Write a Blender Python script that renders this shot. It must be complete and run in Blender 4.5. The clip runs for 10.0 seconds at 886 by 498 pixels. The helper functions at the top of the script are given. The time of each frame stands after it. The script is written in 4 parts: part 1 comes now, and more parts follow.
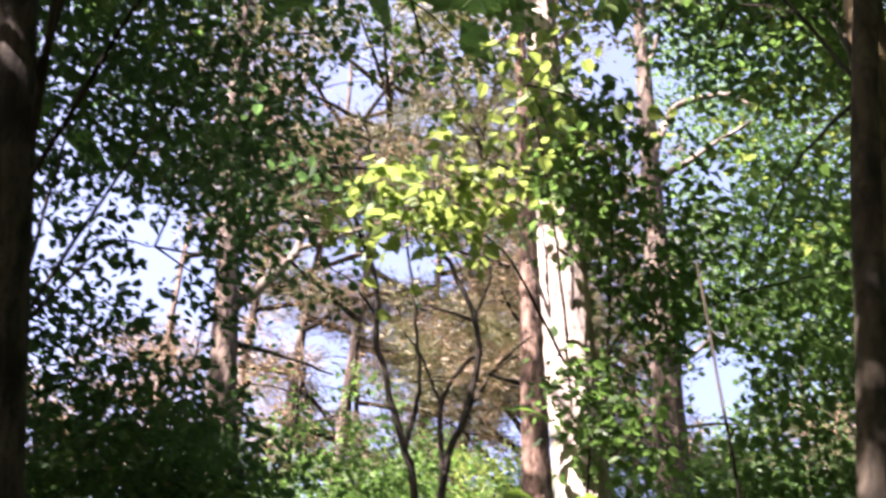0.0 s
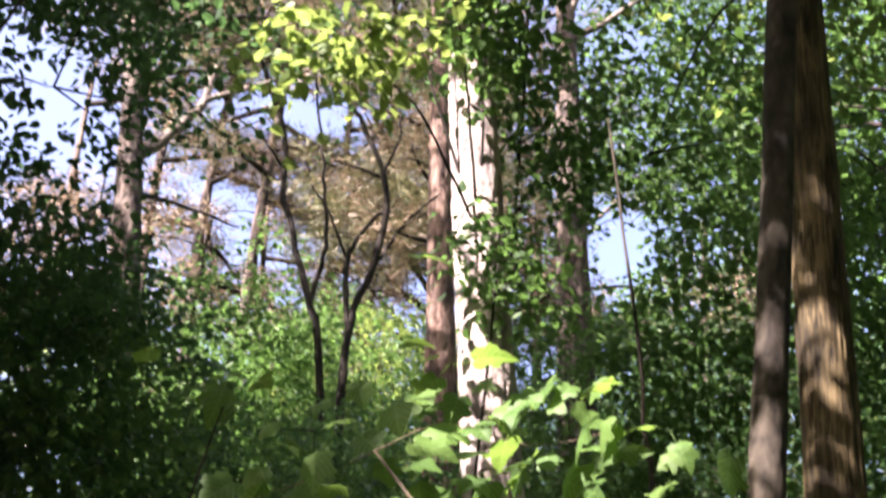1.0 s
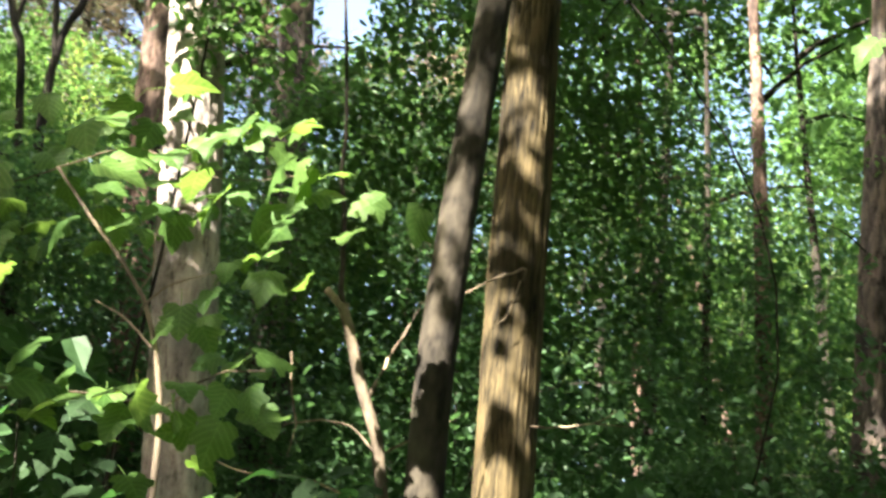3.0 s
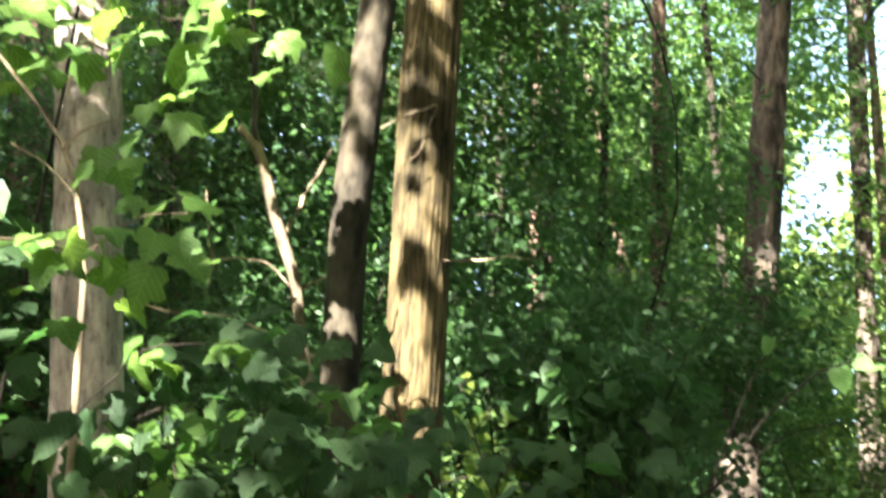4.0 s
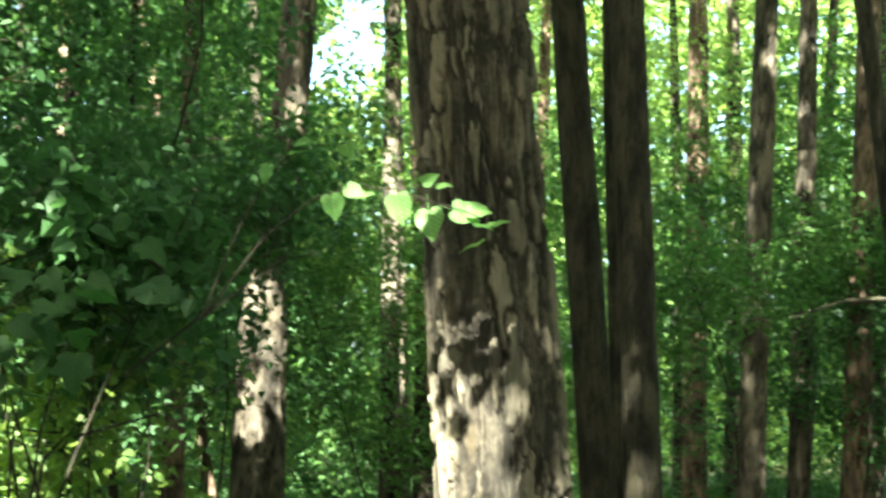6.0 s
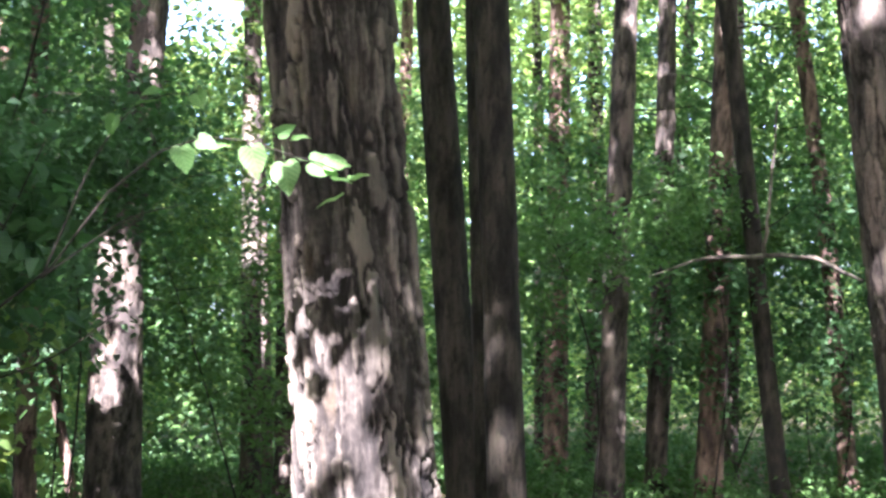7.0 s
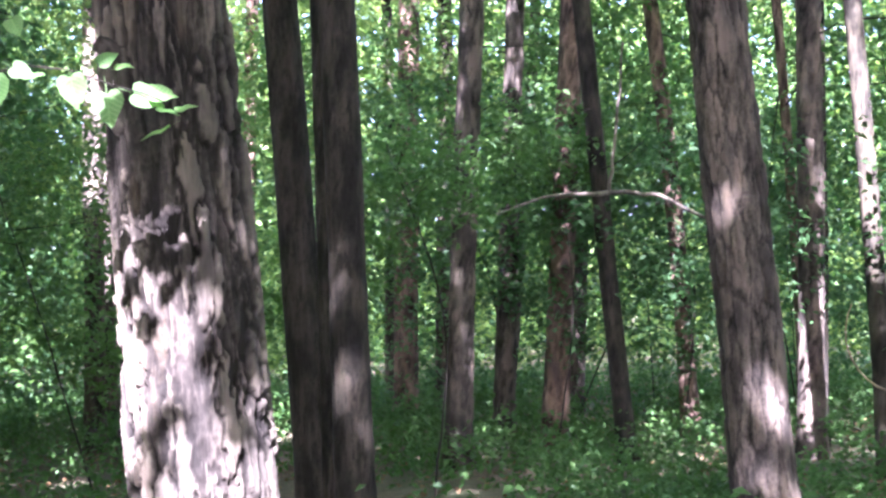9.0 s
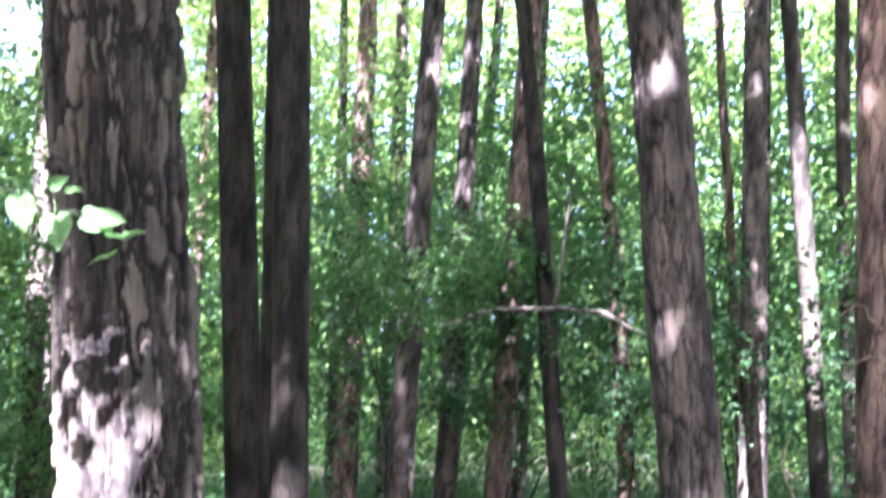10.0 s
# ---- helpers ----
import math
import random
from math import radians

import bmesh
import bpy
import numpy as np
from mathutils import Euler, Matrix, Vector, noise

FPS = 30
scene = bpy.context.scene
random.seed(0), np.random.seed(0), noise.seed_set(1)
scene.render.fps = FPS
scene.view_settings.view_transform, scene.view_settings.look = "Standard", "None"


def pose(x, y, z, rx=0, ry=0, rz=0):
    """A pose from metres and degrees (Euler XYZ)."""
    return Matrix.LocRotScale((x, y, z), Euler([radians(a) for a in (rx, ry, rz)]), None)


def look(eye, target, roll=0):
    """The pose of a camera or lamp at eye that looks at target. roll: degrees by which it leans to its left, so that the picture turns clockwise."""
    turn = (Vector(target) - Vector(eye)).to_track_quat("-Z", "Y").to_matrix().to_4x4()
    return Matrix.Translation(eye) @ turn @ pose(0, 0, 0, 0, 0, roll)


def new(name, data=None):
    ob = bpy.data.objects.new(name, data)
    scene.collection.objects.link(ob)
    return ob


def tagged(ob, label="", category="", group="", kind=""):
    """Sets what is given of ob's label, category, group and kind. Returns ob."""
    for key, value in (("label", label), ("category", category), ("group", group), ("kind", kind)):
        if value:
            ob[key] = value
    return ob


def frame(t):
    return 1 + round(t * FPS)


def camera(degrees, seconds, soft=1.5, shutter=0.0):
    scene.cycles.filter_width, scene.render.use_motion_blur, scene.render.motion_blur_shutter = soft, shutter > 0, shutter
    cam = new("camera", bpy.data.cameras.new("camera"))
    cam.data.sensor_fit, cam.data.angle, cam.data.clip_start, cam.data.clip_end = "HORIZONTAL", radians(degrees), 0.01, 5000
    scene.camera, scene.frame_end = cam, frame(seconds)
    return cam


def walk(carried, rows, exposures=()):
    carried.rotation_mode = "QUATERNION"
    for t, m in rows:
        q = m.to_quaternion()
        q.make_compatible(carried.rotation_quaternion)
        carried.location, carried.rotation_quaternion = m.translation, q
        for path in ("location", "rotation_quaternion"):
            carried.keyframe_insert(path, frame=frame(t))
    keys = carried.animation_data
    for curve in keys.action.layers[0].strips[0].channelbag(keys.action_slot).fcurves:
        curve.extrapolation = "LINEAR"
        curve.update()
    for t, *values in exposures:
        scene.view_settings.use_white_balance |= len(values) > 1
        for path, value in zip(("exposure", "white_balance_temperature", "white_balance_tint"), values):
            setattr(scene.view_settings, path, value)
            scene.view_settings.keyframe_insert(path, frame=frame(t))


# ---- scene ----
cam = camera(36.18, 10.0, soft=2.6, shutter=0.4)

# seconds, eye x y z, heading (clockwise from +y), pitch, roll
PATH = [
    (0.0, -0.068, 0.228, 1.588, -38.78, 35.15, 4.19),
    (0.5, -0.091, 0.301, 1.618, -35.63, 32.96, 3.48),
    (1.0, -0.118, 0.321, 1.601, -33.85, 29.53, 3.23),
    (1.5, -0.136, 0.348, 1.569, -31.44, 26.07, 2.59),
    (2.0, -0.120, 0.366, 1.574, -27.37, 22.70, 2.67),
    (2.5, -0.103, 0.420, 1.542, -24.04, 21.67, 3.59),
    (2.7, -0.101, 0.440, 1.557, -22.35, 21.20, 4.14),
    (3.8, -0.154, 0.354, 1.579, -16.21, 15.14, 1.46),
    (4.0, -0.160, 0.344, 1.583, -15.15, 13.22, 1.79),
    (4.5, -0.135, 0.338, 1.564, -11.78, 11.10, 1.08),
    (5.0, -0.108, 0.367, 1.558, -6.45, 9.41, 1.06),
    (5.5, -0.067, 0.335, 1.524, 0.00, 8.43, -0.25),
    (6.0, -0.037, 0.414, 1.535, 4.26, 6.97, -0.54),
    (6.2, -0.042, 0.421, 1.541, 5.89, 6.53, -0.28),
    (7.5, 0.021, 0.607, 1.524, 11.50, 4.59, -1.65),
    (8.0, 0.045, 0.613, 1.515, 13.07, 4.06, -0.71),
    (8.5, 0.054, 0.631, 1.513, 14.83, 3.33, -1.13),
    (9.0, 0.055, 0.620, 1.528, 16.15, 2.48, -1.99),
    (9.5, 0.043, 0.620, 1.561, 17.14, 2.76, 0.06),
    (10.0, 0.055, 0.591, 1.619, 18.44, 6.66, 0.15),
]


def view_pose(x, y, z, heading, pitch, roll):
    h, p = radians(heading), radians(pitch)
    way = Vector((math.sin(h) * math.cos(p), math.cos(h) * math.cos(p), math.sin(p)))
    return look((x, y, z), Vector((x, y, z)) + way, roll)


# seconds, stops, kelvin, tint
EXPOSURES = [(0.0, 2.92, 6450, 34), (1.5, 2.88, 6200, 28), (2.5, 2.98, 6450, 10), (4.0, 3.92, 6450, 8), (6.2, 4.13, 6500, -13), (7.3, 4.45, 5250, 37), (8.5, 4.65, 5250, 37), (9.2, 4.68, 5200, 36), (10.0, 4.75, 5100, 36)]
walk(cam, [(r[0], view_pose(*r[1:])) for r in PATH], EXPOSURES)

# ---- sky and sun ----
SUN_AZ, SUN_EL = -163.0, 42.0
world = bpy.data.worlds.new("sky")
scene.world = world
world.use_nodes = True
wn = world.node_tree.nodes
sky = wn.new("ShaderNodeTexSky")
sky.sky_type, sky.sun_disc, sky.dust_density, sky.air_density = "NISHITA", False, 7.0, 0.7
sky.sun_elevation, sky.sun_rotation = radians(SUN_EL), radians(SUN_AZ)
world.node_tree.links.new(sky.outputs[0], wn["Background"].inputs[0])
wn["Background"].inputs[1].default_value = 0.115
SUN_WAY = np.array([math.sin(radians(SUN_AZ)) * math.cos(radians(SUN_EL)),
                    math.cos(radians(SUN_AZ)) * math.cos(radians(SUN_EL)), math.sin(radians(SUN_EL))])
sun = new("sun", bpy.data.lights.new("sun", "SUN"))
sun.data.energy, sun.data.angle, sun.data.color = 5.0, radians(0.53), (1.0, 0.93, 0.82)
sun.matrix_world = look((0, 0, 30), Vector((0, 0, 30)) - Vector(SUN_WAY))

# ---- plan: polar places about the stand (heading, elevation, distance over ground) ----
RNG = np.random.default_rng(7)
STAND = np.array([-0.03, 0.4, 1.55])


def at(az, el, d):
    a = radians(az)
    return np.array([STAND[0] + d * math.sin(a), STAND[1] + d * math.cos(a), STAND[2] + d * math.tan(radians(el))])


# cones from the stand emptied of leaves so sky shows: heading, elevation, half-widths, nearest distance
SKY_CONES = [(-55.5, 33.4, 5.0, 2.6, 5.0), (-51.5, 32.0, 2.4, 1.6, 5.0), (-26.0, 29.8, 1.7, 2.3, 5.0), (-25.0, 38.4, 0.9, 0.8, 5.0),
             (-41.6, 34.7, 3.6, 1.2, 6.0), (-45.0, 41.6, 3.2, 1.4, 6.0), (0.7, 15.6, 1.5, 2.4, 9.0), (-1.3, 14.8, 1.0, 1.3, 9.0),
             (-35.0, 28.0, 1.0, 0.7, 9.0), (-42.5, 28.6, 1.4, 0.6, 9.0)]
# sun lanes cut through the leaves to light chosen spots: place and half-width
LANES_A = [  # trunks deeper in the wood
    ((7.70, 13.2, 1.5), -0.14), ((7.64, 13.3, 0.7), 0.0), ((7.2, 12.4, 0.8), 0.05), ((7.2, 12.4, 1.2), -0.02),
    ((6.6, 10.4, 2.6), -0.06), ((3.85, 12.8, 1.2), 0.0), ((4.95, 14.5, 4.0), 0.0), ((3.66, 7.29, 2.45), -0.02),
    ((3.74, 7.25, 0.95), -0.04), ((3.55, 7.35, 3.7), -0.04), ((1.52, 9.1, 1.22), -0.06), ((-0.76, 12.2, 2.3), 0.34), ((-0.82, 12.2, 1.9), 0.18), ((-0.82, 12.2, 1.5), 0.12), ((-0.50, 12.2, 4.35), 0.12), ((-1.5, 17.0, 0.15), 0.35), ((-0.9, 15.5, 0.15), 0.25)]
LANES_B = [  # the sunlit pine, the furrowed tree and the old pine
    ((-3.97, 6.25, 6.6), 0.35), ((-3.93, 6.28, 5.9), 0.40), ((-3.87, 6.32, 5.2), 0.40), ((-3.82, 6.36, 4.6), 0.25), ((-3.62, 6.5, 2.1), -0.08),
    ((-1.60, 5.33, 1.95), 0.34), ((-1.60, 5.33, 2.25), 0.36), ((-1.60, 5.33, 2.6), 0.28), ((-1.60, 5.33, 3.0), 0.22), ((-1.62, 5.33, 3.35), -0.05),
    ((0.27, 4.38, 1.66), 0.20), ((0.27, 4.38, 1.46), 0.20), ((0.44, 4.37, 1.15), 0.26), ((0.45, 4.37, 0.8), 0.22),
    ((0.35, 4.37, 2.05), -0.10), ((0.40, 4.37, 2.75), -0.14), ((0.25, 4.40, 3.1), -0.14)]
LANES_C = [  # saplings and leaves that stand in the sun
    ((-2.3, 3.8, 2.2), 0.12), ((-1.80, 3.44, 2.1), 0.08), ((-1.55, 3.54, 2.1), 0.05), ((-1.72, 3.48, 1.78), 0.06), ((-10.0, 10.2, 7.6), 1.2), ((-9.6, 11.9, 8.6), 0.8), ((-3.3, 5.2, 6.9), 0.38), ((-2.1, 3.95, 3.3), 0.34), ((0.12, 4.05, 2.12), 0.16), ((-1.5, 6.6, 1.3), 0.5), ((-0.9, 8.5, 1.2), 0.4), ((-1.9, 7.4, 1.4), 0.35),
    ((1.6, 14.8, 3.0), 0.5), ((1.8, 16.2, 1.8), 0.5), ((-9.9, 10.3, 9.4), 1.1), ((-3.6, 4.6, 5.9), 0.5),
    ((-1.88, 4.8, 2.4), 0.24), ((-1.98, 4.76, 2.85), 0.20), ((-2.0, 2.7, 2.2), 0.04), ((-0.2, 13.0, 1.0), 0.2), ((0.3, 19.0, 2.5), 0.9), ((-1.0, 20.0, 3.0), 0.9), ((1.2, 20.0, 1.5), 0.8), ((-2.5, 19.0, 2.0), 0.8),
    ((1.7, 15.0, 2.4), 0.4), ((-11.7, 11.3, 12.3), 0.45), ((-5.2, 11.2, 12.1), 0.5)]
LANES = LANES_A + LANES_B + LANES_C


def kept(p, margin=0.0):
    """Which of the places p lie in no emptied sky cone and in no sun lane."""
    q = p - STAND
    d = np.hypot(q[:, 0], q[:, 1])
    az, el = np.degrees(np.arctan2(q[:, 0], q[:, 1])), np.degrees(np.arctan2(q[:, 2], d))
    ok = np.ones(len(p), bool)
    for a, e, ra, re, near in SKY_CONES:
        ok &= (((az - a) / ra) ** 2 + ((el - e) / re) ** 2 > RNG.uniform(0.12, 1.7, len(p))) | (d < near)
    for c, r in LANES:
        v = p - np.array(c)
        s = v @ SUN_WAY
        ok &= (np.linalg.norm(v - s[:, None] * SUN_WAY, axis=1) > r + margin) | (s < 0.5)
    return ok


# ---- noise on arrays ----
def lattice(i, j, k, seed):
    h = (i * 374761393 + j * 668265263 + k * 1440662683 + seed * 1274126177) & 0xFFFFFFFF
    h = ((h ^ (h >> 13)) * 1274126177) & 0xFFFFFFFF
    h = ((h ^ (h >> 15)) * 2246822519) & 0xFFFFFFFF
    return ((h ^ (h >> 16)) & 0xFFFFFF) / float(0xFFFFFF)


def vnoise(p, seed=0):
    i = np.floor(p).astype(np.int64)
    f = p - i
    f = f * f * (3 - 2 * f)
    out = 0
    for a in (0, 1):
        for b in (0, 1):
            for c in (0, 1):
                w = (f[:, 0] if a else 1 - f[:, 0]) * (f[:, 1] if b else 1 - f[:, 1]) * (f[:, 2] if c else 1 - f[:, 2])
                out = out + w * lattice(i[:, 0] + a, i[:, 1] + b, i[:, 2] + c, seed)
    return out


def fbm(p, seed=0, octaves=3):
    return sum(vnoise(p * 2 ** o, seed + o) * 0.5 ** o for o in range(octaves)) / (2 - 0.5 ** (octaves - 1))


def cells(p, seed=0):
    """Distances to the nearest two cell centres, and a number for each cell."""
    i = np.floor(p).astype(np.int64)
    f1, f2, ident = np.full(len(p), 9.0), np.full(len(p), 9.0), np.zeros(len(p))
    for a in (-1, 0, 1):
        for b in (-1, 0, 1):
            for c in (-1, 0, 1):
                g = [i[:, 0] + a, i[:, 1] + b, i[:, 2] + c]
                d = np.sqrt(sum((g[m] + lattice(*g, seed + m) - p[:, m]) ** 2 for m in range(3)))
                closer = d < f1
                f2 = np.where(closer, f1, np.minimum(f2, d))
                ident = np.where(closer, lattice(*g, seed + 5), ident)
                f1 = np.where(closer, d, f1)
    return f1, f2, ident


# ---- materials ----
def material(name):
    m = bpy.data.materials.new(name)
    m.use_nodes = True
    return m, m.node_tree.nodes, m.node_tree.links, m.node_tree.nodes["Principled BSDF"]


def ramp(nodes, links, source, stops):
    r = nodes.new("ShaderNodeValToRGB")
    while len(r.color_ramp.elements) < len(stops):
        r.color_ramp.elements.new(0.5)
    for e, (pos, col) in zip(r.color_ramp.elements, stops):
        e.position, e.color = pos, (*col, 1)
    links.new(source, r.inputs[0])
    return r.outputs[0]


def noise_node(nodes, links, scale, stretch=(1, 1, 1), detail=5, coords="Object"):
    co, mp, n = nodes.new("ShaderNodeTexCoord"), nodes.new("ShaderNodeMapping"), nodes.new("ShaderNodeTexNoise")
    mp.inputs["Scale"].default_value = stretch
    n.inputs["Scale"].default_value, n.inputs["Detail"].default_value = scale, detail
    links.new(co.outputs[coords], mp.inputs[0])
    links.new(mp.outputs[0], n.inputs[0])
    return n.outputs[0]


def blend(nodes, links, kind, fac, a, b):
    m = nodes.new("ShaderNodeMix")
    m.data_type, m.blend_type = "RGBA", kind
    for socket, value in ((m.inputs[0], fac), (m.inputs[6], a), (m.inputs[7], b)):
        if isinstance(value, (int, float)):
            socket.default_value = value
        elif isinstance(value, tuple):
            socket.default_value = (*value, 1)
        else:
            links.new(value, socket)
    return m.outputs[2]


def bump(nodes, links, bsdf, source, strength, distance):
    b = nodes.new("ShaderNodeBump")
    b.inputs["Strength"].default_value, b.inputs["Distance"].default_value = strength, distance
    links.new(source, b.inputs["Height"])
    links.new(b.outputs[0], bsdf.inputs["Normal"])


def bark_mat(name, crack, mid, ridge, lichen, fine=60, stretch=(1, 1, 0.8), lichen_from=0.60, broken=0.32):
    """Bark: dark fissures, weathered ridges, patches of lichen. The vertex value 'ridge' is the relief's own height."""
    m, n, l, bsdf = material(name)
    at_ = n.new("ShaderNodeAttribute")
    at_.attribute_name = "ridge"
    grain = noise_node(n, l, fine, stretch, 6)
    mixed = n.new("ShaderNodeMath")
    mixed.operation = "MULTIPLY_ADD"
    l.new(grain, mixed.inputs[0])
    mixed.inputs[1].default_value = 0.8
    sub = n.new("ShaderNodeMath")
    sub.operation = "SUBTRACT"
    l.new(at_.outputs["Fac"], sub.inputs[0])
    sub.inputs[1].default_value = 0.42
    l.new(sub.outputs[0], mixed.inputs[2])
    mottle = n.new("ShaderNodeMath")
    mottle.operation = "MULTIPLY_ADD"
    l.new(noise_node(n, l, 18, (1, 1, 0.6), 8), mottle.inputs[0])
    mottle.inputs[1].default_value = 0.95
    shift = n.new("ShaderNodeMath")
    shift.operation = "SUBTRACT"
    l.new(mixed.outputs[0], shift.inputs[0])
    shift.inputs[1].default_value = 0.46
    l.new(shift.outputs[0], mottle.inputs[2])
    base = ramp(n, l, mottle.outputs[0], [(0.10, crack), (0.40, mid), (0.92, ridge)])
    patch = ramp(n, l, noise_node(n, l, 9, (1, 1, 0.35), 6), [(lichen_from, (0, 0, 0)), (lichen_from + 0.16, (0.55, 0.55, 0.55))])
    col = blend(n, l, "MIX", patch, base, lichen)
    broad = ramp(n, l, noise_node(n, l, 8, (1, 1, 0.38), 6), [(0.38, (broken, broken, broken * 1.03)), (0.52, (0.86, 0.85, 0.84)), (0.68, (1.25, 1.21, 1.15))])
    l.new(blend(n, l, "MULTIPLY", 1.0, col, broad), bsdf.inputs["Base Color"])
    bsdf.inputs["Roughness"].default_value = 0.9
    bsdf.inputs["Specular IOR Level"].default_value = 0.2
    bump(n, l, bsdf, grain, 0.7, 0.006)
    return m


PINE = bark_mat("pine_bark", (0.012, 0.0095, 0.0078), (0.047, 0.038, 0.031), (0.125, 0.101, 0.083), (0.16, 0.118, 0.070))
OLD_PINE = bark_mat("old_pine_bark", (0.020, 0.016, 0.013), (0.046, 0.038, 0.031), (0.130, 0.109, 0.086), (0.15, 0.112, 0.070), broken=0.42)
# pine bark with full sun put into a paler colour
SUNLIT_PINE = bark_mat("sunlit_pine_bark", (0.12, 0.098, 0.085), (0.30, 0.25, 0.22), (0.46, 0.40, 0.35), (0.36, 0.30, 0.25), broken=0.62)
RED_PINE = bark_mat("red_pine_bark", (0.024, 0.016, 0.013), (0.095, 0.062, 0.048), (0.21, 0.145, 0.112), (0.19, 0.16, 0.12))
ROUGH = bark_mat("fissured_bark", (0.015, 0.012, 0.0078), (0.045, 0.035, 0.018), (0.114, 0.086, 0.041), (0.085, 0.075, 0.041), 80, (1, 1, 0.14))
DARK = bark_mat("dark_bark", (0.010, 0.0085, 0.0069), (0.024, 0.020, 0.0157), (0.046, 0.038, 0.029), (0.034, 0.034, 0.020))
SMOOTH = bark_mat("smooth_bark", (0.019, 0.016, 0.012), (0.037, 0.031, 0.023), (0.064, 0.054, 0.039), (0.07, 0.07, 0.046), 40, (1, 1, 0.5))
TWIG = bark_mat("twig_bark", (0.11, 0.085, 0.06), (0.22, 0.17, 0.115), (0.34, 0.27, 0.19), (0.27, 0.24, 0.16), 70, (1, 1, 0.3))
DEAD = bark_mat("bare_wood", (0.07, 0.055, 0.042), (0.15, 0.125, 0.10), (0.26, 0.22, 0.185), (0.22, 0.20, 0.17), 70, (1, 1, 0.3))


def leaf_mat(name, dark, light, glow, through_share=0.42, per_object=False, rough=0.56):
    """A thin leaf: glossy cuticle above, light shining through the blade."""
    m, n, l, bsdf = material(name)
    if per_object:
        rnd = n.new("ShaderNodeObjectInfo").outputs["Random"]
    else:
        rnd = n.new("ShaderNodeNewGeometry").outputs["Random Per Island"]
    col = ramp(n, l, rnd, [(0.0, dark), (1.0, light)])
    spot = ramp(n, l, noise_node(n, l, 30, detail=4), [(0.3, (0.8, 0.8, 0.75)), (0.7, (1.15, 1.12, 1.0))])
    if per_object:  # pale midrib and side veins along the blade
        parts = n.new("ShaderNodeSeparateXYZ")
        l.new(n.new("ShaderNodeTexCoord").outputs["Object"], parts.inputs[0])

        def sum_up(kind, a, b):
            node = n.new("ShaderNodeMath")
            node.operation = kind
            for socket, value in zip(node.inputs, (a, b)):
                if isinstance(value, float):
                    socket.default_value = value
                else:
                    l.new(value, socket)
            return node.outputs[0]
        off = sum_up("ABSOLUTE", parts.outputs[1], 0.0)
        side = sum_up("PINGPONG", sum_up("SUBTRACT", parts.outputs[0], sum_up("MULTIPLY", off, 0.8)), 0.085)
        vein = ramp(n, l, sum_up("MINIMUM", side, off), [(0.0, (1.45, 1.35, 1.5)), (0.018, (1.0, 1.0, 1.0)), (0.085, (0.86, 0.88, 0.82))])
        spot = blend(n, l, "MULTIPLY", 1.0, spot, vein)
    col = blend(n, l, "MULTIPLY", 1.0, col, spot)
    l.new(col, bsdf.inputs["Base Color"])
    bsdf.inputs["Roughness"].default_value = rough
    bsdf.inputs["Specular IOR Level"].default_value = 0.35
    tr = n.new("ShaderNodeBsdfTranslucent")
    l.new(blend(n, l, "MULTIPLY", 1.0, ramp(n, l, rnd, [(0.0, tuple(c * 0.75 for c in glow)), (1.0, glow)]), spot), tr.inputs[0])
    mx = n.new("ShaderNodeMixShader")
    mx.inputs[0].default_value = through_share
    l.new(bsdf.outputs[0], mx.inputs[1])
    l.new(tr.outputs[0], mx.inputs[2])
    l.new(mx.outputs[0], n["Material Output"].inputs[0])
    return m


# LEAF_SHADE and LEAF_LIGHT are LEAF with shade or sun put into its colour
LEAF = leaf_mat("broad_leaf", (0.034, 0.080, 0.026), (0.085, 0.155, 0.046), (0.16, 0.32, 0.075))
LEAF_SHADE = leaf_mat("shade_toned_leaf", (0.026, 0.066, 0.028), (0.058, 0.120, 0.048), (0.11, 0.24, 0.075))
LEAF_LIGHT = leaf_mat("sun_toned_leaf", (0.080, 0.145, 0.045), (0.145, 0.22, 0.07), (0.36, 0.50, 0.12))
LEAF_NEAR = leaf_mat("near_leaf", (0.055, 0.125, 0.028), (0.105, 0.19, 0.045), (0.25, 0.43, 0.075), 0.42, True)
# LEAF_NEAR darkened: shade put into the colour of the nearest leaves
LEAF_SHADE_NEAR = leaf_mat("near_shade_toned_leaf", (0.013, 0.038, 0.013), (0.030, 0.066, 0.022), (0.065, 0.18, 0.042), 0.4, True, 0.72)
LEAF_LIME = leaf_mat("lime_leaf", (0.095, 0.20, 0.062), (0.145, 0.27, 0.09), (0.26, 0.50, 0.13), 0.42, True)
NEEDLE = leaf_mat("pine_needle", (0.060, 0.074, 0.036), (0.165, 0.160, 0.085), (0.14, 0.15, 0.06), 0.25)
NEEDLE_DRY = leaf_mat("dry_needle", (0.13, 0.098, 0.066), (0.27, 0.205, 0.135), (0.19, 0.145, 0.085), 0.25)
LITTER = leaf_mat("leaf_litter", (0.10, 0.06, 0.03), (0.26, 0.17, 0.09), (0.2, 0.13, 0.07), 0.15, rough=0.8)
HERB = leaf_mat("herb_leaf", (0.030, 0.075, 0.022), (0.075, 0.145, 0.042), (0.12, 0.26, 0.06))


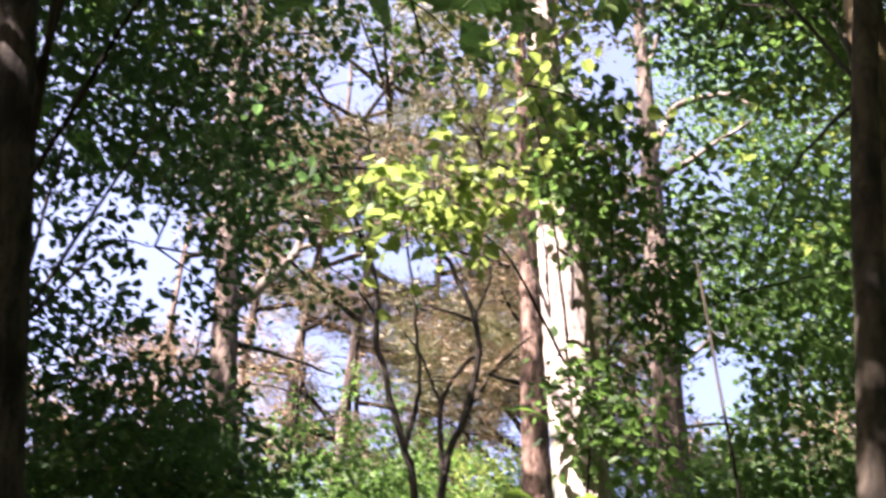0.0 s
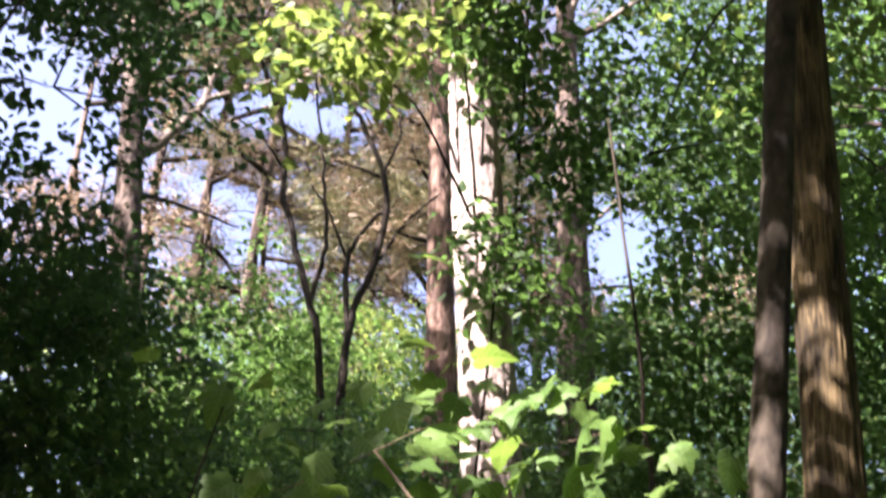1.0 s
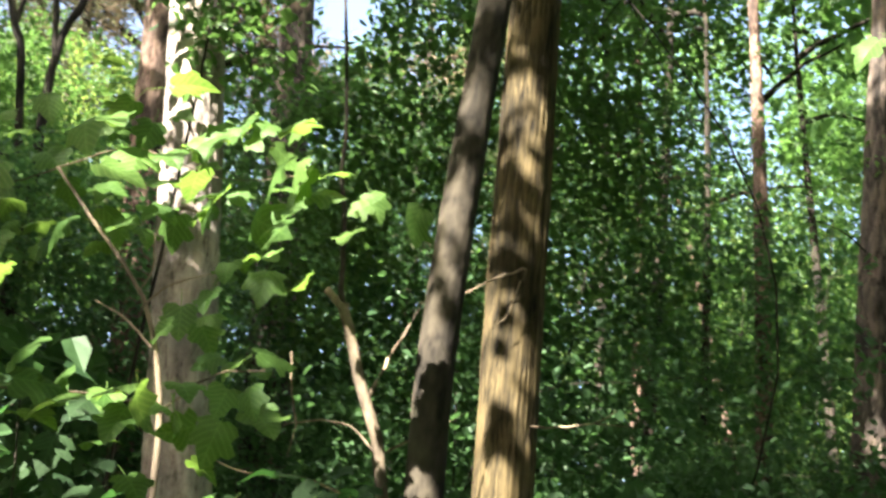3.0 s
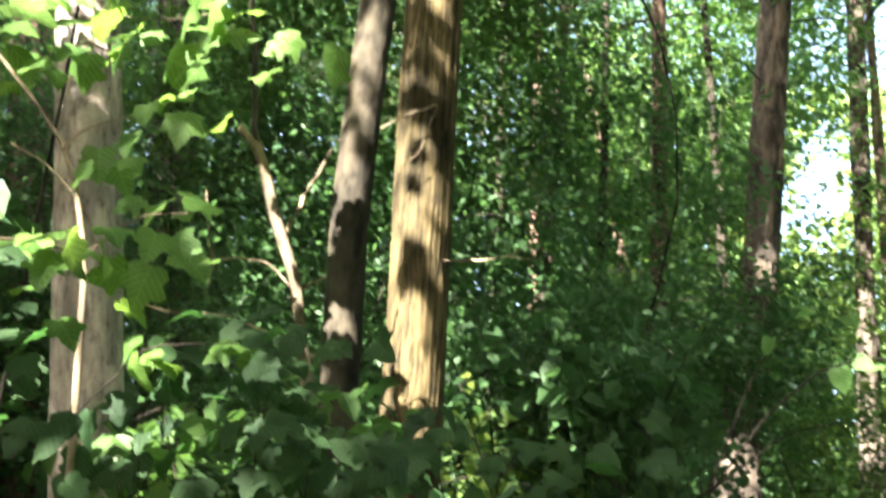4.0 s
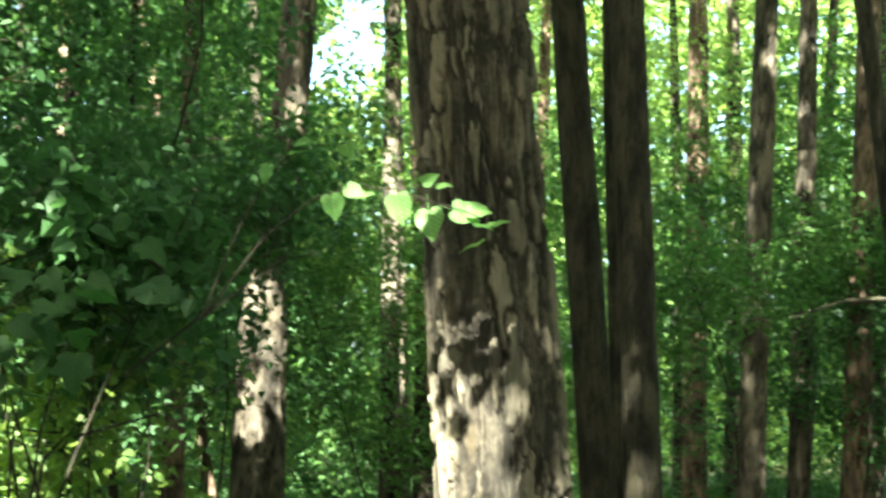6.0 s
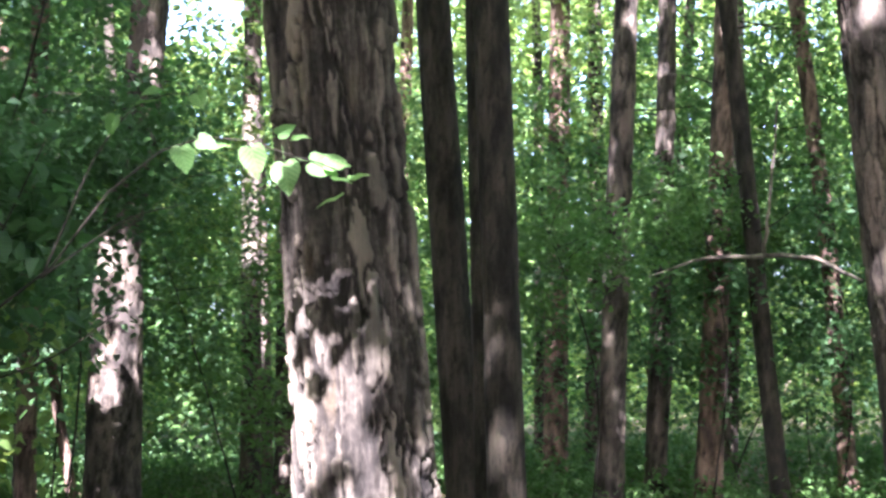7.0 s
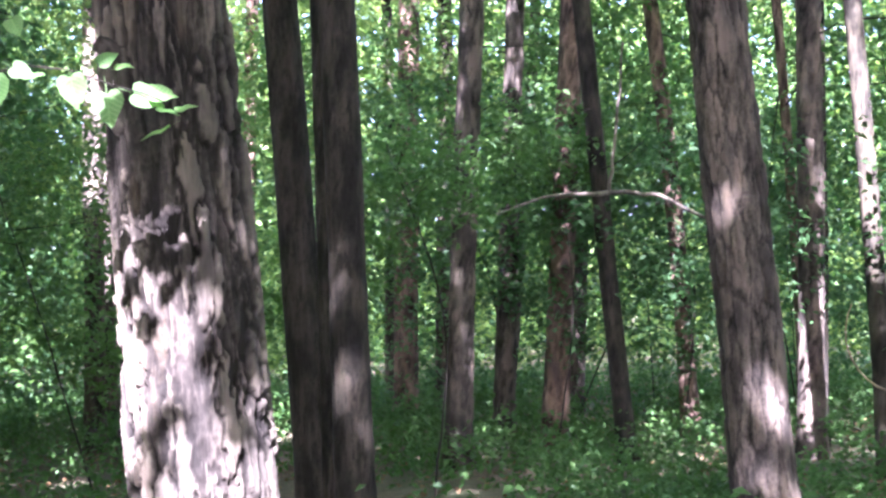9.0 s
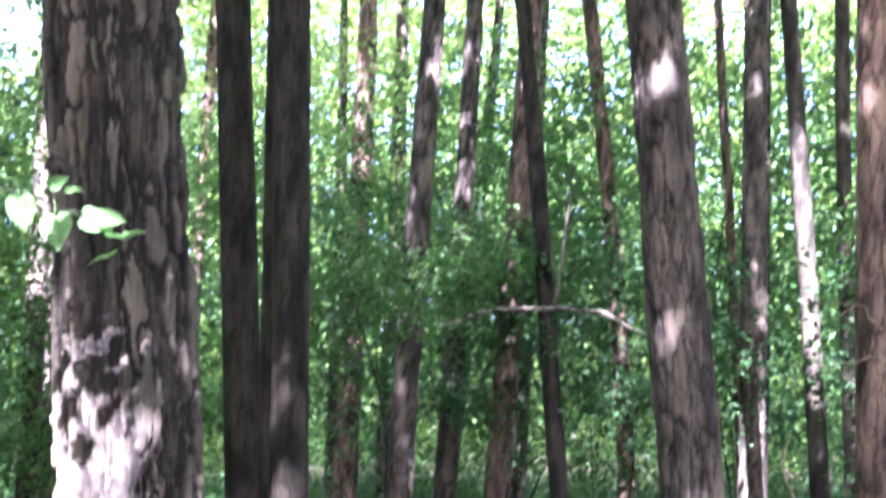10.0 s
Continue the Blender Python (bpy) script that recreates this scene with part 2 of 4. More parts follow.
def soil_mat():
    m, n, l, bsdf = material("forest_soil")
    a = ramp(n, l, noise_node(n, l, 9, detail=8), [(0.3, (0.045, 0.032, 0.02)), (0.55, (0.11, 0.078, 0.045)), (0.8, (0.2, 0.15, 0.09))])
    b = ramp(n, l, noise_node(n, l, 0.7, detail=4), [(0.4, (0, 0, 0)), (0.62, (0.7, 0.7, 0.7))])
    l.new(blend(n, l, "MIX", b, a, (0.05, 0.075, 0.025)), bsdf.inputs["Base Color"])
    bsdf.inputs["Roughness"].default_value = 0.95
    bump(n, l, bsdf, noise_node(n, l, 40, detail=6), 0.8, 0.03)
    return m


SOIL = soil_mat()


# ---- mesh helpers ----
def mesh_np(name, v, f, mat, smooth=False, ridge=None):
    me = bpy.data.meshes.new(name)
    v, f = np.asarray(v, np.float32), np.asarray(f, np.int32)
    me.vertices.add(len(v))
    me.vertices.foreach_set("co", v.ravel())
    me.loops.add(f.size)
    me.loops.foreach_set("vertex_index", f.ravel())
    me.polygons.add(len(f))
    me.polygons.foreach_set("loop_start", np.arange(0, f.size, f.shape[1], dtype=np.int32))
    me.polygons.foreach_set("use_smooth", np.full(len(f), smooth))
    if ridge is not None:
        me.attributes.new("ridge", "FLOAT", "POINT").data.foreach_set("value", np.asarray(ridge, np.float32))
    me.update(calc_edges=True)
    me.materials.append(mat)
    return me


def part(name, me, parent, label=""):
    ob = tagged(new(name, me), label)
    ob.parent = parent
    ob.matrix_parent_inverse = Matrix.Translation(-Vector(parent.location))
    return ob


def thing(name, place, label, category, group="", kind=""):
    ob = new(name)
    ob.location = place
    return tagged(ob, label, category, group, kind)


def spline(points, n):
    """Catmull-Rom through rows of numbers, n samples."""
    p = np.asarray(points, float)
    if len(p) == 2:
        return p[0] + (p[1] - p[0]) * np.linspace(0, 1, n)[:, None]
    q = np.vstack([2 * p[0] - p[1], p, 2 * p[-1] - p[-2]])
    s = np.linspace(0, len(p) - 1 - 1e-9, n)
    i, f = s.astype(int), (s % 1)[:, None]
    a, b, c, d = q[i], q[i + 1], q[i + 2], q[i + 3]
    return 0.5 * (2 * b + (c - a) * f + (2 * a - 5 * b + 4 * c - d) * f ** 2 + (3 * b - a - 3 * c + d) * f ** 3)


def grid_faces(rows, nu):
    r, c = np.meshgrid(np.arange(rows - 1), np.arange(nu), indexing="ij")
    a, b = (r * nu + c).ravel(), (r * nu + (c + 1) % nu).ravel()
    return np.stack([a, b, b + nu, a + nu], 1)


def tube(points, r0, r1, mat, n=12, nu=7, wobble=0.12, name="limb"):
    """A tapered, slightly crooked limb along points."""
    p = spline(points, n)
    length = np.linalg.norm(p[-1] - p[0])
    p[1:-1] += RNG.normal(0, min(0.005 * length, 0.012, 0.3 * r0), (n - 2, 3))
    t = np.gradient(p, axis=0)
    t /= np.linalg.norm(t, axis=1, keepdims=True) + 1e-9
    ref = np.where(np.abs(t[:, 2:3]) > 0.9, np.array([[1.0, 0, 0]]), np.array([[0, 0, 1.0]]))
    u = np.cross(t, ref)
    u /= np.linalg.norm(u, axis=1, keepdims=True)
    w = np.cross(t, u)
    th = np.linspace(0, 2 * np.pi, nu, endpoint=False)
    r = (r0 + (r1 - r0) * np.linspace(0, 1, n) ** 0.8)[:, None] * (1 + RNG.uniform(-wobble, wobble, (n, nu)))
    v = p[:, None] + (u[:, None] * np.cos(th)[None, :, None] + w[:, None] * np.sin(th)[None, :, None]) * r[..., None]
    ridge = RNG.uniform(0.3, 0.9, n * nu)
    return mesh_np(name, v.reshape(-1, 3), grid_faces(n, nu), mat, True, ridge)


BARKS = {  # plate width, plate height, depth of the fissures, fine relief
    "old": (0.036, 0.24, 0.024, 0.005),
    "pine": (0.052, 0.30, 0.019, 0.007), "pale": (0.040, 0.22, 0.012, 0.004), "young": (0.03, 0.10, 0.008, 0.003),
    "fissured": (0.011, 0.42, 0.007, 0.002), "smooth": (0.10, 0.16, 0.002, 0.0015), "dark": (0.026, 0.24, 0.008, 0.002)}


def trunk_mesh(axis, zs, radius, bark, mat, nu, seed, flare=0.3, lumps=0.07):
    """A trunk with plated bark: axis(z) gives x, y; radius(z) the radius."""
    zs = np.asarray(zs, float)
    th = np.linspace(0, 2 * np.pi, nu, endpoint=False)
    z, a = np.repeat(zs, nu), np.tile(th, len(zs))
    r = radius(z)
    width, height, depth, fine = BARKS[bark]
    roots = 1 + flare * np.exp(-np.clip(z, 0, None) / 0.28) * (1 + 0.45 * np.cos(a * 4 + seed) + 0.3 * np.cos(a * 3 + 2 * seed))
    p = np.stack([np.cos(a) * r / width, np.sin(a) * r / width, z / height], 1)
    warp = np.stack([fbm(p * np.array([0.8, 0.8, 2.2]) + k * 31, seed + 11 * k, 4) - 0.5 for k in range(3)], 1)
    q = p + warp * np.array([1.0, 1.0, 0.6])
    # tall plates with wide ragged channels between them, broken across into flakes
    f1, f2, ident = cells(q * np.array([0.72, 0.72, 0.8]), seed)
    channel = np.clip((f2 - f1) / (0.05 + 0.24 * fbm(p * np.array([0.4, 0.4, 0.7]), seed + 20, 2)), 0, 1) ** 0.75
    g1, g2, flake = cells((p + 1.4 * warp) * np.array([1.7, 1.7, 2.6]), seed + 9)
    broken = np.clip((g2 - g1) / 0.3, 0, 1) ** 0.7
    relief = (0.27 + 0.73 * channel) * (0.50 + 0.34 * ident + 0.24 * flake) * (0.8 + 0.2 * broken) * (0.7 + 0.6 * fbm(p * np.array([3.5, 3.5, 5.0]), seed + 44, 3))
    if bark == "old":
        # flat ragged plates in upright strips over a dark base, with channels between them
        ragged = np.stack([fbm(p * np.array([3.2, 3.2, 4.5]) + k * 17, seed + 7 * k, 2) - 0.5 for k in range(3)], 1)
        w1, w2, lot = cells((p + warp * np.array([0.9, 0.9, 1.1]) + 0.7 * ragged) * np.array([0.80, 0.80, 0.80]), seed + 3)
        wide = np.clip((w2 - w1 - 0.07) / (0.05 + 0.12 * fbm(p * np.array([0.5, 0.5, 1.2]), seed + 21, 2)), 0, 1)
        layer = np.where(lot > 0.66, 0.95, np.where(lot > 0.36, 0.66, 0.30)) * (0.75 + 0.5 * fbm(p * np.array([1.1, 1.1, 1.6]) + 5, seed + 90, 3))
        relief = (0.05 + 0.95 * wide * layer) * (0.88 + 0.12 * broken) * (0.8 + 0.4 * fbm(p * np.array([3, 3, 5.0]), seed + 44, 3))
    grain = fbm(p * np.array([6, 6, 3.0]), seed + 60, 3) - 0.5
    broad = fbm(np.stack([np.cos(a) * 1.6, np.sin(a) * 1.6, z * 1.4], 1) + seed * 7.3, seed + 80, 2) - 0.5
    rr = r * roots * (1 + lumps * 2 * broad) + depth * (relief - 0.45) * 1.3 + fine * 3 * grain
    c = axis(z)
    v = np.stack([c[0] + np.cos(a) * rr, c[1] + np.sin(a) * rr, z], 1)
    return mesh_np("trunk", v, grid_faces(len(zs), nu), mat, True, np.clip(relief * 1.15 + 0.5 * grain, 0, 1.2))


# ---- leaves ----
def turned(n, tilt, direction=None):
    """n sets of axes (along, across, up) of leaves that lie about flat, tilted by up to about tilt radians."""
    a = RNG.uniform(0, 2 * np.pi, n) if direction is None else direction
    along = np.stack([np.cos(a), np.sin(a), -np.abs(RNG.normal(0.25, tilt, n))], 1)
    along /= np.linalg.norm(along, axis=1, keepdims=True)
    up = np.stack([RNG.normal(0, tilt, n), RNG.normal(0, tilt, n), np.ones(n)], 1)
    across = np.cross(up, along)
    across /= np.linalg.norm(across, axis=1, keepdims=True)
    return along, across, np.cross(along, across)


def kites(p, size, tilt=0.55, slim=0.62, direction=None):
    """Small far leaves: two bent faces each."""
    n = len(p)
    along, across, up = turned(n, tilt, direction)
    s = (size * RNG.uniform(0.6, 1.3, n))[:, None]
    w = slim * s * 0.5
    v = np.stack([p, p + along * s * 0.42 + across * w + up * s * 0.10, p + along * s - up * s * 0.08, p + along * s * 0.42 - across * w + up * s * 0.10], 1)
    i = np.arange(n)[:, None] * 4
    f = np.stack([i + np.array([0, 1, 2]), i + np.array([0, 2, 3])], 1).reshape(-1, 3)
    return v.reshape(-1, 3), f


def blades(p, size, tilt=0.6, slim=0.78):
    """Rounder leaves with a folded midrib: four faces each."""
    n = len(p)
    along, across, up = turned(n, tilt)
    s = (size * RNG.uniform(0.55, 1.3, n))[:, None]
    fold, curl = RNG.uniform(0.02, 0.3, (n, 1)), RNG.uniform(-0.05, 0.3, (n, 1))

    def spot(x, y):
        return p + along * s * x + across * s * y * slim + up * s * (fold * abs(y) * 1.4 - curl * x * x)
    v = np.stack([spot(0, 0), spot(0.14, 0.40), spot(0.58, 0.42), spot(1.0, 0.0), spot(0.58, -0.42), spot(0.14, -0.40)], 1)
    i = np.arange(n)[:, None] * 6
    f = np.stack([i + np.array(q) for q in ((0, 1, 2), (0, 2, 3), (0, 3, 4), (0, 4, 5))], 1).reshape(-1, 3)
    return v.reshape(-1, 3), f


def spray_points(centres, per, radius, flat=0.22):
    """Leaves round each centre, in flat layers."""
    n = len(centres) * per
    c = np.repeat(centres, per, axis=0)
    r, a = radius * np.sqrt(RNG.uniform(0, 1, n)), RNG.uniform(0, 2 * np.pi, n)
    tiltx, tilty = np.repeat(RNG.normal(0, 0.3, len(centres)), per), np.repeat(RNG.normal(0, 0.3, len(centres)), per)
    x, y = r * np.cos(a), r * np.sin(a)
    return c + np.stack([x, y, x * tiltx + y * tilty + RNG.normal(0, flat * radius, n) - 0.25 * r * r / radius], 1)


def ball(n, centre, radii, hollow=0.45):
    d = RNG.normal(0, 1, (n, 3))
    d /= np.linalg.norm(d, axis=1, keepdims=True)
    return np.asarray(centre) + d * RNG.uniform(hollow ** 3, 1, (n, 1)) ** (1 / 3) * np.asarray(radii)


def leaf_mass(name, centres, per, radius, size, mat, tilt=0.55, slim=0.62, flat=0.22, gaps=True, shape=kites):
    p = spray_points(centres, per, radius, flat)
    p = p[p[:, 2] > 0.03]
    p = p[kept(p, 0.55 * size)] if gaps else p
    return mesh_np(name, *(shape(p, size, tilt, slim) if shape is kites else shape(p, size)), mat)


def needle_mass(name, centres, mat, per=11, length=0.17):
    """Tufts of needles: narrow blades that spread from each centre."""
    c = np.repeat(centres[kept(centres)], per, axis=0)
    d = RNG.normal(0, 1, (len(c), 3)) * np.array([1, 1, 0.6])
    d /= np.linalg.norm(d, axis=1, keepdims=True)
    s = np.cross(d, RNG.normal(0, 1, d.shape))
    s *= 0.019 / np.linalg.norm(s, axis=1, keepdims=True)
    b = c + d * RNG.uniform(0, 0.25, (len(c), 1))
    e = b + d * length * RNG.uniform(0.7, 1.3, (len(c), 1))
    v = np.stack([b - s * 0.6, b + s * 0.6, e], 1).reshape(-1, 3)
    return mesh_np(name, v, np.arange(len(v)).reshape(-1, 3), mat)


# ---- ground ----
def build_ground():
    xs = np.concatenate([[-400, -200, -100, -60], np.linspace(-40, 40, 161), [60, 100, 200, 400]])
    x, y = np.meshgrid(xs, xs, indexing="ij")
    x, y = x.ravel(), y.ravel() + 8
    z = 0.22 * (fbm(np.stack([x * 0.25, y * 0.25, 0 * x], 1), 3, 3) - 0.5) + 0.05 * (fbm(np.stack([x * 2, y * 2, 0 * x], 1), 9, 2) - 0.5)
    n = len(xs)
    i, j = np.meshgrid(np.arange(n - 1), np.arange(n - 1), indexing="ij")
    a = (i * n + j).ravel()
    ob = new("ground", mesh_np("ground", np.stack([x, y, z - 0.02], 1), np.stack([a, a + n, a + n + 1, a + 1], 1), SOIL, True))
    tagged(ob, "forest floor of dark soil with moss and leaf litter", "ground", kind="structure")


build_ground()


# ---- trees ----
RNG = np.random.default_rng(20)


def bent(points):
    """x, y of a trunk's axis by height, through rows of z, x, y."""
    q = spline(points, 60)
    return lambda z: (np.interp(z, q[:, 0], q[:, 1]), np.interp(z, q[:, 0], q[:, 2]))


def leaning(x, y, lx, ly, bow=0.0):
    return lambda z: (x + lx * np.minimum(z, 16) + bow * np.sin(z * 0.55 + x), y + ly * np.minimum(z, 16) + bow * np.cos(z * 0.5 + y))


def heights(zlo, zhi, top, fine):
    return np.unique(np.round(np.concatenate([[-0.15], np.arange(0, zlo, 0.12), np.arange(zlo, zhi, fine), np.arange(zhi, top, 0.35), [top]]), 4))


def crown_limbs(tree, axis, z0, z1, n, reach, mat, rise=0.35):
    ends = []
    for k in range(n):
        z = z0 + (z1 - z0) * (k + RNG.uniform(0, 0.8)) / n
        a = RNG.uniform(0, 2 * np.pi)
        b = np.array([*axis(z), z])
        r = reach * RNG.uniform(0.6, 1.1)
        m = b + np.array([math.cos(a) * r * 0.5, math.sin(a) * r * 0.5, r * rise * 0.7])
        e = b + np.array([math.cos(a) * r, math.sin(a) * r, r * rise])
        part("limb", tube([b, m, e], 0.045, 0.012, mat, 8, 6), tree)
        ends.append(e)
    return np.array(ends)


def tree(name, label, axis, r, top, bark, mat, zlo, zhi, nu, fine, seed, crown_z=9.0, crown=(2.3, 3.0), leaves=LEAF, sprays=70, flare=0.3, dead=0, swell=0.0, collar=None):
    base = Vector((*[float(c) for c in axis(np.array(0.0))], 0))
    t = thing(name, base, label, "tree")

    def radius(z):
        return r * (1.06 - 0.03 * z) * np.clip(1 - np.clip((z - 6) / (top - 6), 0, 1) * 0.75, 0.1, 1) * (1 + swell * np.exp(-np.clip(z, 0, None) / 0.6)) * (1 + (collar[1] / (1 + np.exp((z - collar[0]) / 0.1)) if collar else 0))
    part("trunk", trunk_mesh(axis, heights(zlo, zhi, top, fine), radius, bark, mat, nu, seed, flare), t)
    for k in range(dead):
        z = RNG.uniform(2.4, 7.0)
        a, r_ = RNG.uniform(0, 2 * np.pi), RNG.uniform(0.35, 1.3)
        b = np.array([*axis(z), z])
        e = b + np.array([math.cos(a) * r_, math.sin(a) * r_, RNG.uniform(-0.15, 0.25)])
        part("dead_twig", tube([b, (b + e) / 2 + np.array([0, 0, RNG.uniform(-0.05, 0.1)]), e], 0.011, 0.003, DARK, 7, 5, name="dead_twig"), t)
    ends = crown_limbs(t, axis, crown_z - 0.5, top - 1, 6, crown[0] * 0.9, mat)
    c = np.array([*axis(crown_z + crown[1]), crown_z + crown[1]])
    centres = np.vstack([ball(sprays, c, (crown[0], crown[0], crown[1]), 0.2), ends])
    part("crown", leaf_mass("crown", centres, 24, 0.55, 0.13, leaves), t)
    return t


T_PINE = "tall pine with grey-brown plated bark, standing in the undergrowth"
T_THIN = "slender forest tree with dull brown bark, in the undergrowth"
T_DARK = "dark-barked straight tree in the shade of the wood"
pine_b = tree("pine_tree", "sunlit pine trunk, the sun put into its pale plated bark, behind leafy shrubs", leaning(-3.55, 6.69, -0.070, -0.044), 0.182, 16, "pale", SUNLIT_PINE, 1.5, 8.6, 90, 0.026, 3, 10.5, (2.4, 2.4))
pine_a = tree("pine_tree", "tall pine with a bare forked limb low on its trunk", leaning(-11.39, 11.76, -0.075, -0.090), 0.345, 19, "pine", PINE, 6, 16, 48, 0.05, 5, 16.2, (2.0, 1.6), NEEDLE)
pine_c = tree("pine_tree", "pine with broken upper limbs and brown bark", leaning(-5.48, 11.10, -0.025, -0.013), 0.225, 17, "pine", PINE, 3, 14, 56, 0.045, 7, 14.2, (1.6, 1.4), NEEDLE)
pine_c2 = tree("pine_tree", "reddish pine trunk half hidden by another pine", leaning(-6.99, 11.39, -0.045, -0.031), 0.215, 17, "pine", RED_PINE, 2, 12, 48, 0.05, 8, 14.0, (1.8, 1.6), NEEDLE)
dark_l = tree("broadleaf_tree", "dark leaning trunk at the edge of the thicket", leaning(-4.0, 3.64, -0.092, -0.183), 0.100, 11, "dark", DARK, 3, 7.5, 48, 0.03, 9, 8.6, (1.8, 1.4))
furrowed = tree("broadleaf_tree", "straight tree with deeply furrowed yellowish bark in dappled sun", leaning(-1.69, 5.44, 0.018, 0.006), 0.121, 14, "fissured", ROUGH, 1.2, 6.2, 110, 0.022, 11, 8.2, (2.2, 2.4))
young_f = tree("broadleaf_tree", "leaning young tree with smooth grey-brown bark", bent([(-0.2, -1.71, 4.68), (2.1, -1.69, 4.69), (3.0, -1.665, 4.70), (4.4, -1.54, 4.75), (5.6, -1.43, 4.78), (8, -1.15, 4.85), (12, -0.7, 5.0)]), 0.068, 11, "smooth", SMOOTH, 1.2, 6.4, 48, 0.025, 12, 8.4, (1.6, 1.4), sprays=40)
tree("broadleaf_tree", T_THIN, leaning(-1.45, 12.31, 0.006, 0.001, 0.05), 0.080, 13, "young", RED_PINE, 1, 9, 30, 0.04, 13, 9.8, (1.6, 1.6))
tree("pine_tree", "leaning pine with a sunlit patch low on its trunk", bent([(-0.2, -0.80, 12.36), (2.2, -0.74, 12.38), (2.9, -0.69, 12.38), (3.5, -0.59, 12.39), (4.3, -0.50, 12.39), (5.5, -0.41, 12.39), (9, -0.15, 12.4), (17, 0.4, 12.4)]), 0.165, 16, "pine", PINE, 0.3, 8, 64, 0.035, 14, 10.2, (2.2, 2.2), dead=8, collar=(2.45, 0.30))
tree_j = tree("pine_tree", T_PINE, leaning(0.52, 17.39, 0.015, -0.001), 0.118, 17, "pine", PINE, 0.3, 8.5, 36, 0.06, 15, 11, (2.0, 2.2))
old_pine = tree("pine_tree", "old pine with thick broken bark plates, lit low down", leaning(0.525, 4.57, -0.059, 0.004), 0.190, 16, "old", OLD_PINE, 0.3, 3.6, 260, 0.0105, 16, 9.0, (2.6, 2.6), swell=0.32)
tree("broadleaf_tree", T_DARK, leaning(1.66, 9.22, -0.041, 0.007), 0.116, 14, "dark", DARK, 0.2, 4.6, 72, 0.022, 17, 9.0, (2.0, 2.0))
tree("broadleaf_tree", T_DARK, leaning(1.672, 8.22, 0.0, 0.0, 0.015), 0.106, 14, "dark", DARK, 0.2, 4.6, 72, 0.022, 18, 9.2, (2.0, 2.0))
tree("broadleaf_tree", "thin dark stem wedged between two larger trunks", leaning(1.655, 8.83, 0.006, 0.0, 0.006), 0.042, 10, "dark", DARK, 0.2, 4.6, 30, 0.03, 19, 8.6, (1.0, 1.0), sprays=16)
NEAR_TRUNKS = [
    (4.48, 17.82, 0.031, -0.008, 0.152, 17, "pine"), (3.69, 12.86, 0.058, -0.018, 0.116, 15, "pine"), (4.73, 14.62, 0.052, -0.018, 0.104, 15, "pine"),
    (4.90, 13.50, 0.062, -0.024, 0.122, 15, "pine"), (6.92, 18.08, 0.057, -0.023, 0.100, 16, "pine"), (5.22, 12.29, -0.082, 0.035, 0.084, 12, "young"),
    (6.57, 13.87, -0.051, 0.024, 0.090, 14, "young"), (7.15, 12.42, 0.030, -0.018, 0.125, 15, "pine"), (7.72, 13.24, 0.037, -0.023, 0.072, 14, "young"),
    (6.60, 10.40, -0.017, 0.010, 0.078, 13, "young"), (7.97, 11.89, 0.012, -0.009, 0.080, 13, "young"), (-1.80, 15.0, 0.012, 0.001, 0.085, 14, "young"),
    (-3.15, 16.09, -0.019, -0.004, 0.090, 15, "young")]
FAR_TRUNKS = [
    (0.71, 18.6, -0.007, 0.0, 0.125, 17, "pine"), (-3.39, 15.02, -0.015, -0.004, 0.068, 14, "young"), (-1.39, 16.39, -0.17, -0.028, 0.056, 9, "young"),
    (-0.89, 15.38, -0.031, -0.002, 0.058, 13, "young"), (0.87, 16.38, 0.028, -0.002, 0.135, 16, "pine"), (1.28, 20.36, -0.034, 0.002, 0.105, 16, "pine"),
    (-2.67, 13.13, 0.028, 0.005, 0.066, 13, "young"), (-2.10, 13.23, 0.008, 0.001, 0.04, 12, "young"), (2.56, 19.22, 0.044, -0.007, 0.090, 16, "pine"),
    (5.01, 20.79, 0.016, -0.004, 0.080, 16, "pine"), (6.37, 19.35, 0.099, -0.036, 0.083, 14, "pine"), (7.60, 13.32, -0.014, 0.008, 0.052, 12, "young"),
    (5.50, 19.62, 0.031, -0.009, 0.118, 16, "pine")]
for k, (x, y, lx, ly, r, top, who) in enumerate(NEAR_TRUNKS + FAR_TRUNKS):
    made = tree("pine_tree" if who == "pine" else "broadleaf_tree", T_PINE if who == "pine" else T_THIN, leaning(x, y, lx, ly, 0.02 if who == "pine" else 0.05), r, top, who,
         SMOOTH if k in (8, 9, 10) else RED_PINE if k % 3 == 0 else PINE if who == "pine" else DARK, 0.1, 6.6, 26, 0.065, 30 + k, 9.2, (1.9, 2.0), sprays=46, dead=5)
    if k == 5:
        slanted = made
tree("pine_tree", "stout pine with plated grey-brown bark in dappled light", leaning(3.845, 7.38, -0.050, 0.026), 0.166, 16, "pine", PINE, 0.3, 4.6, 130, 0.018, 50, 9.0, (2.4, 2.4))
red_pine = tree("pine_tree", "reddish pine trunk in dappled light", leaning(5.20, 7.74, 0.024, -0.017), 0.112, 15, "pine", RED_PINE, 0.4, 5, 80, 0.025, 51, 9.0, (2.0, 2.2))
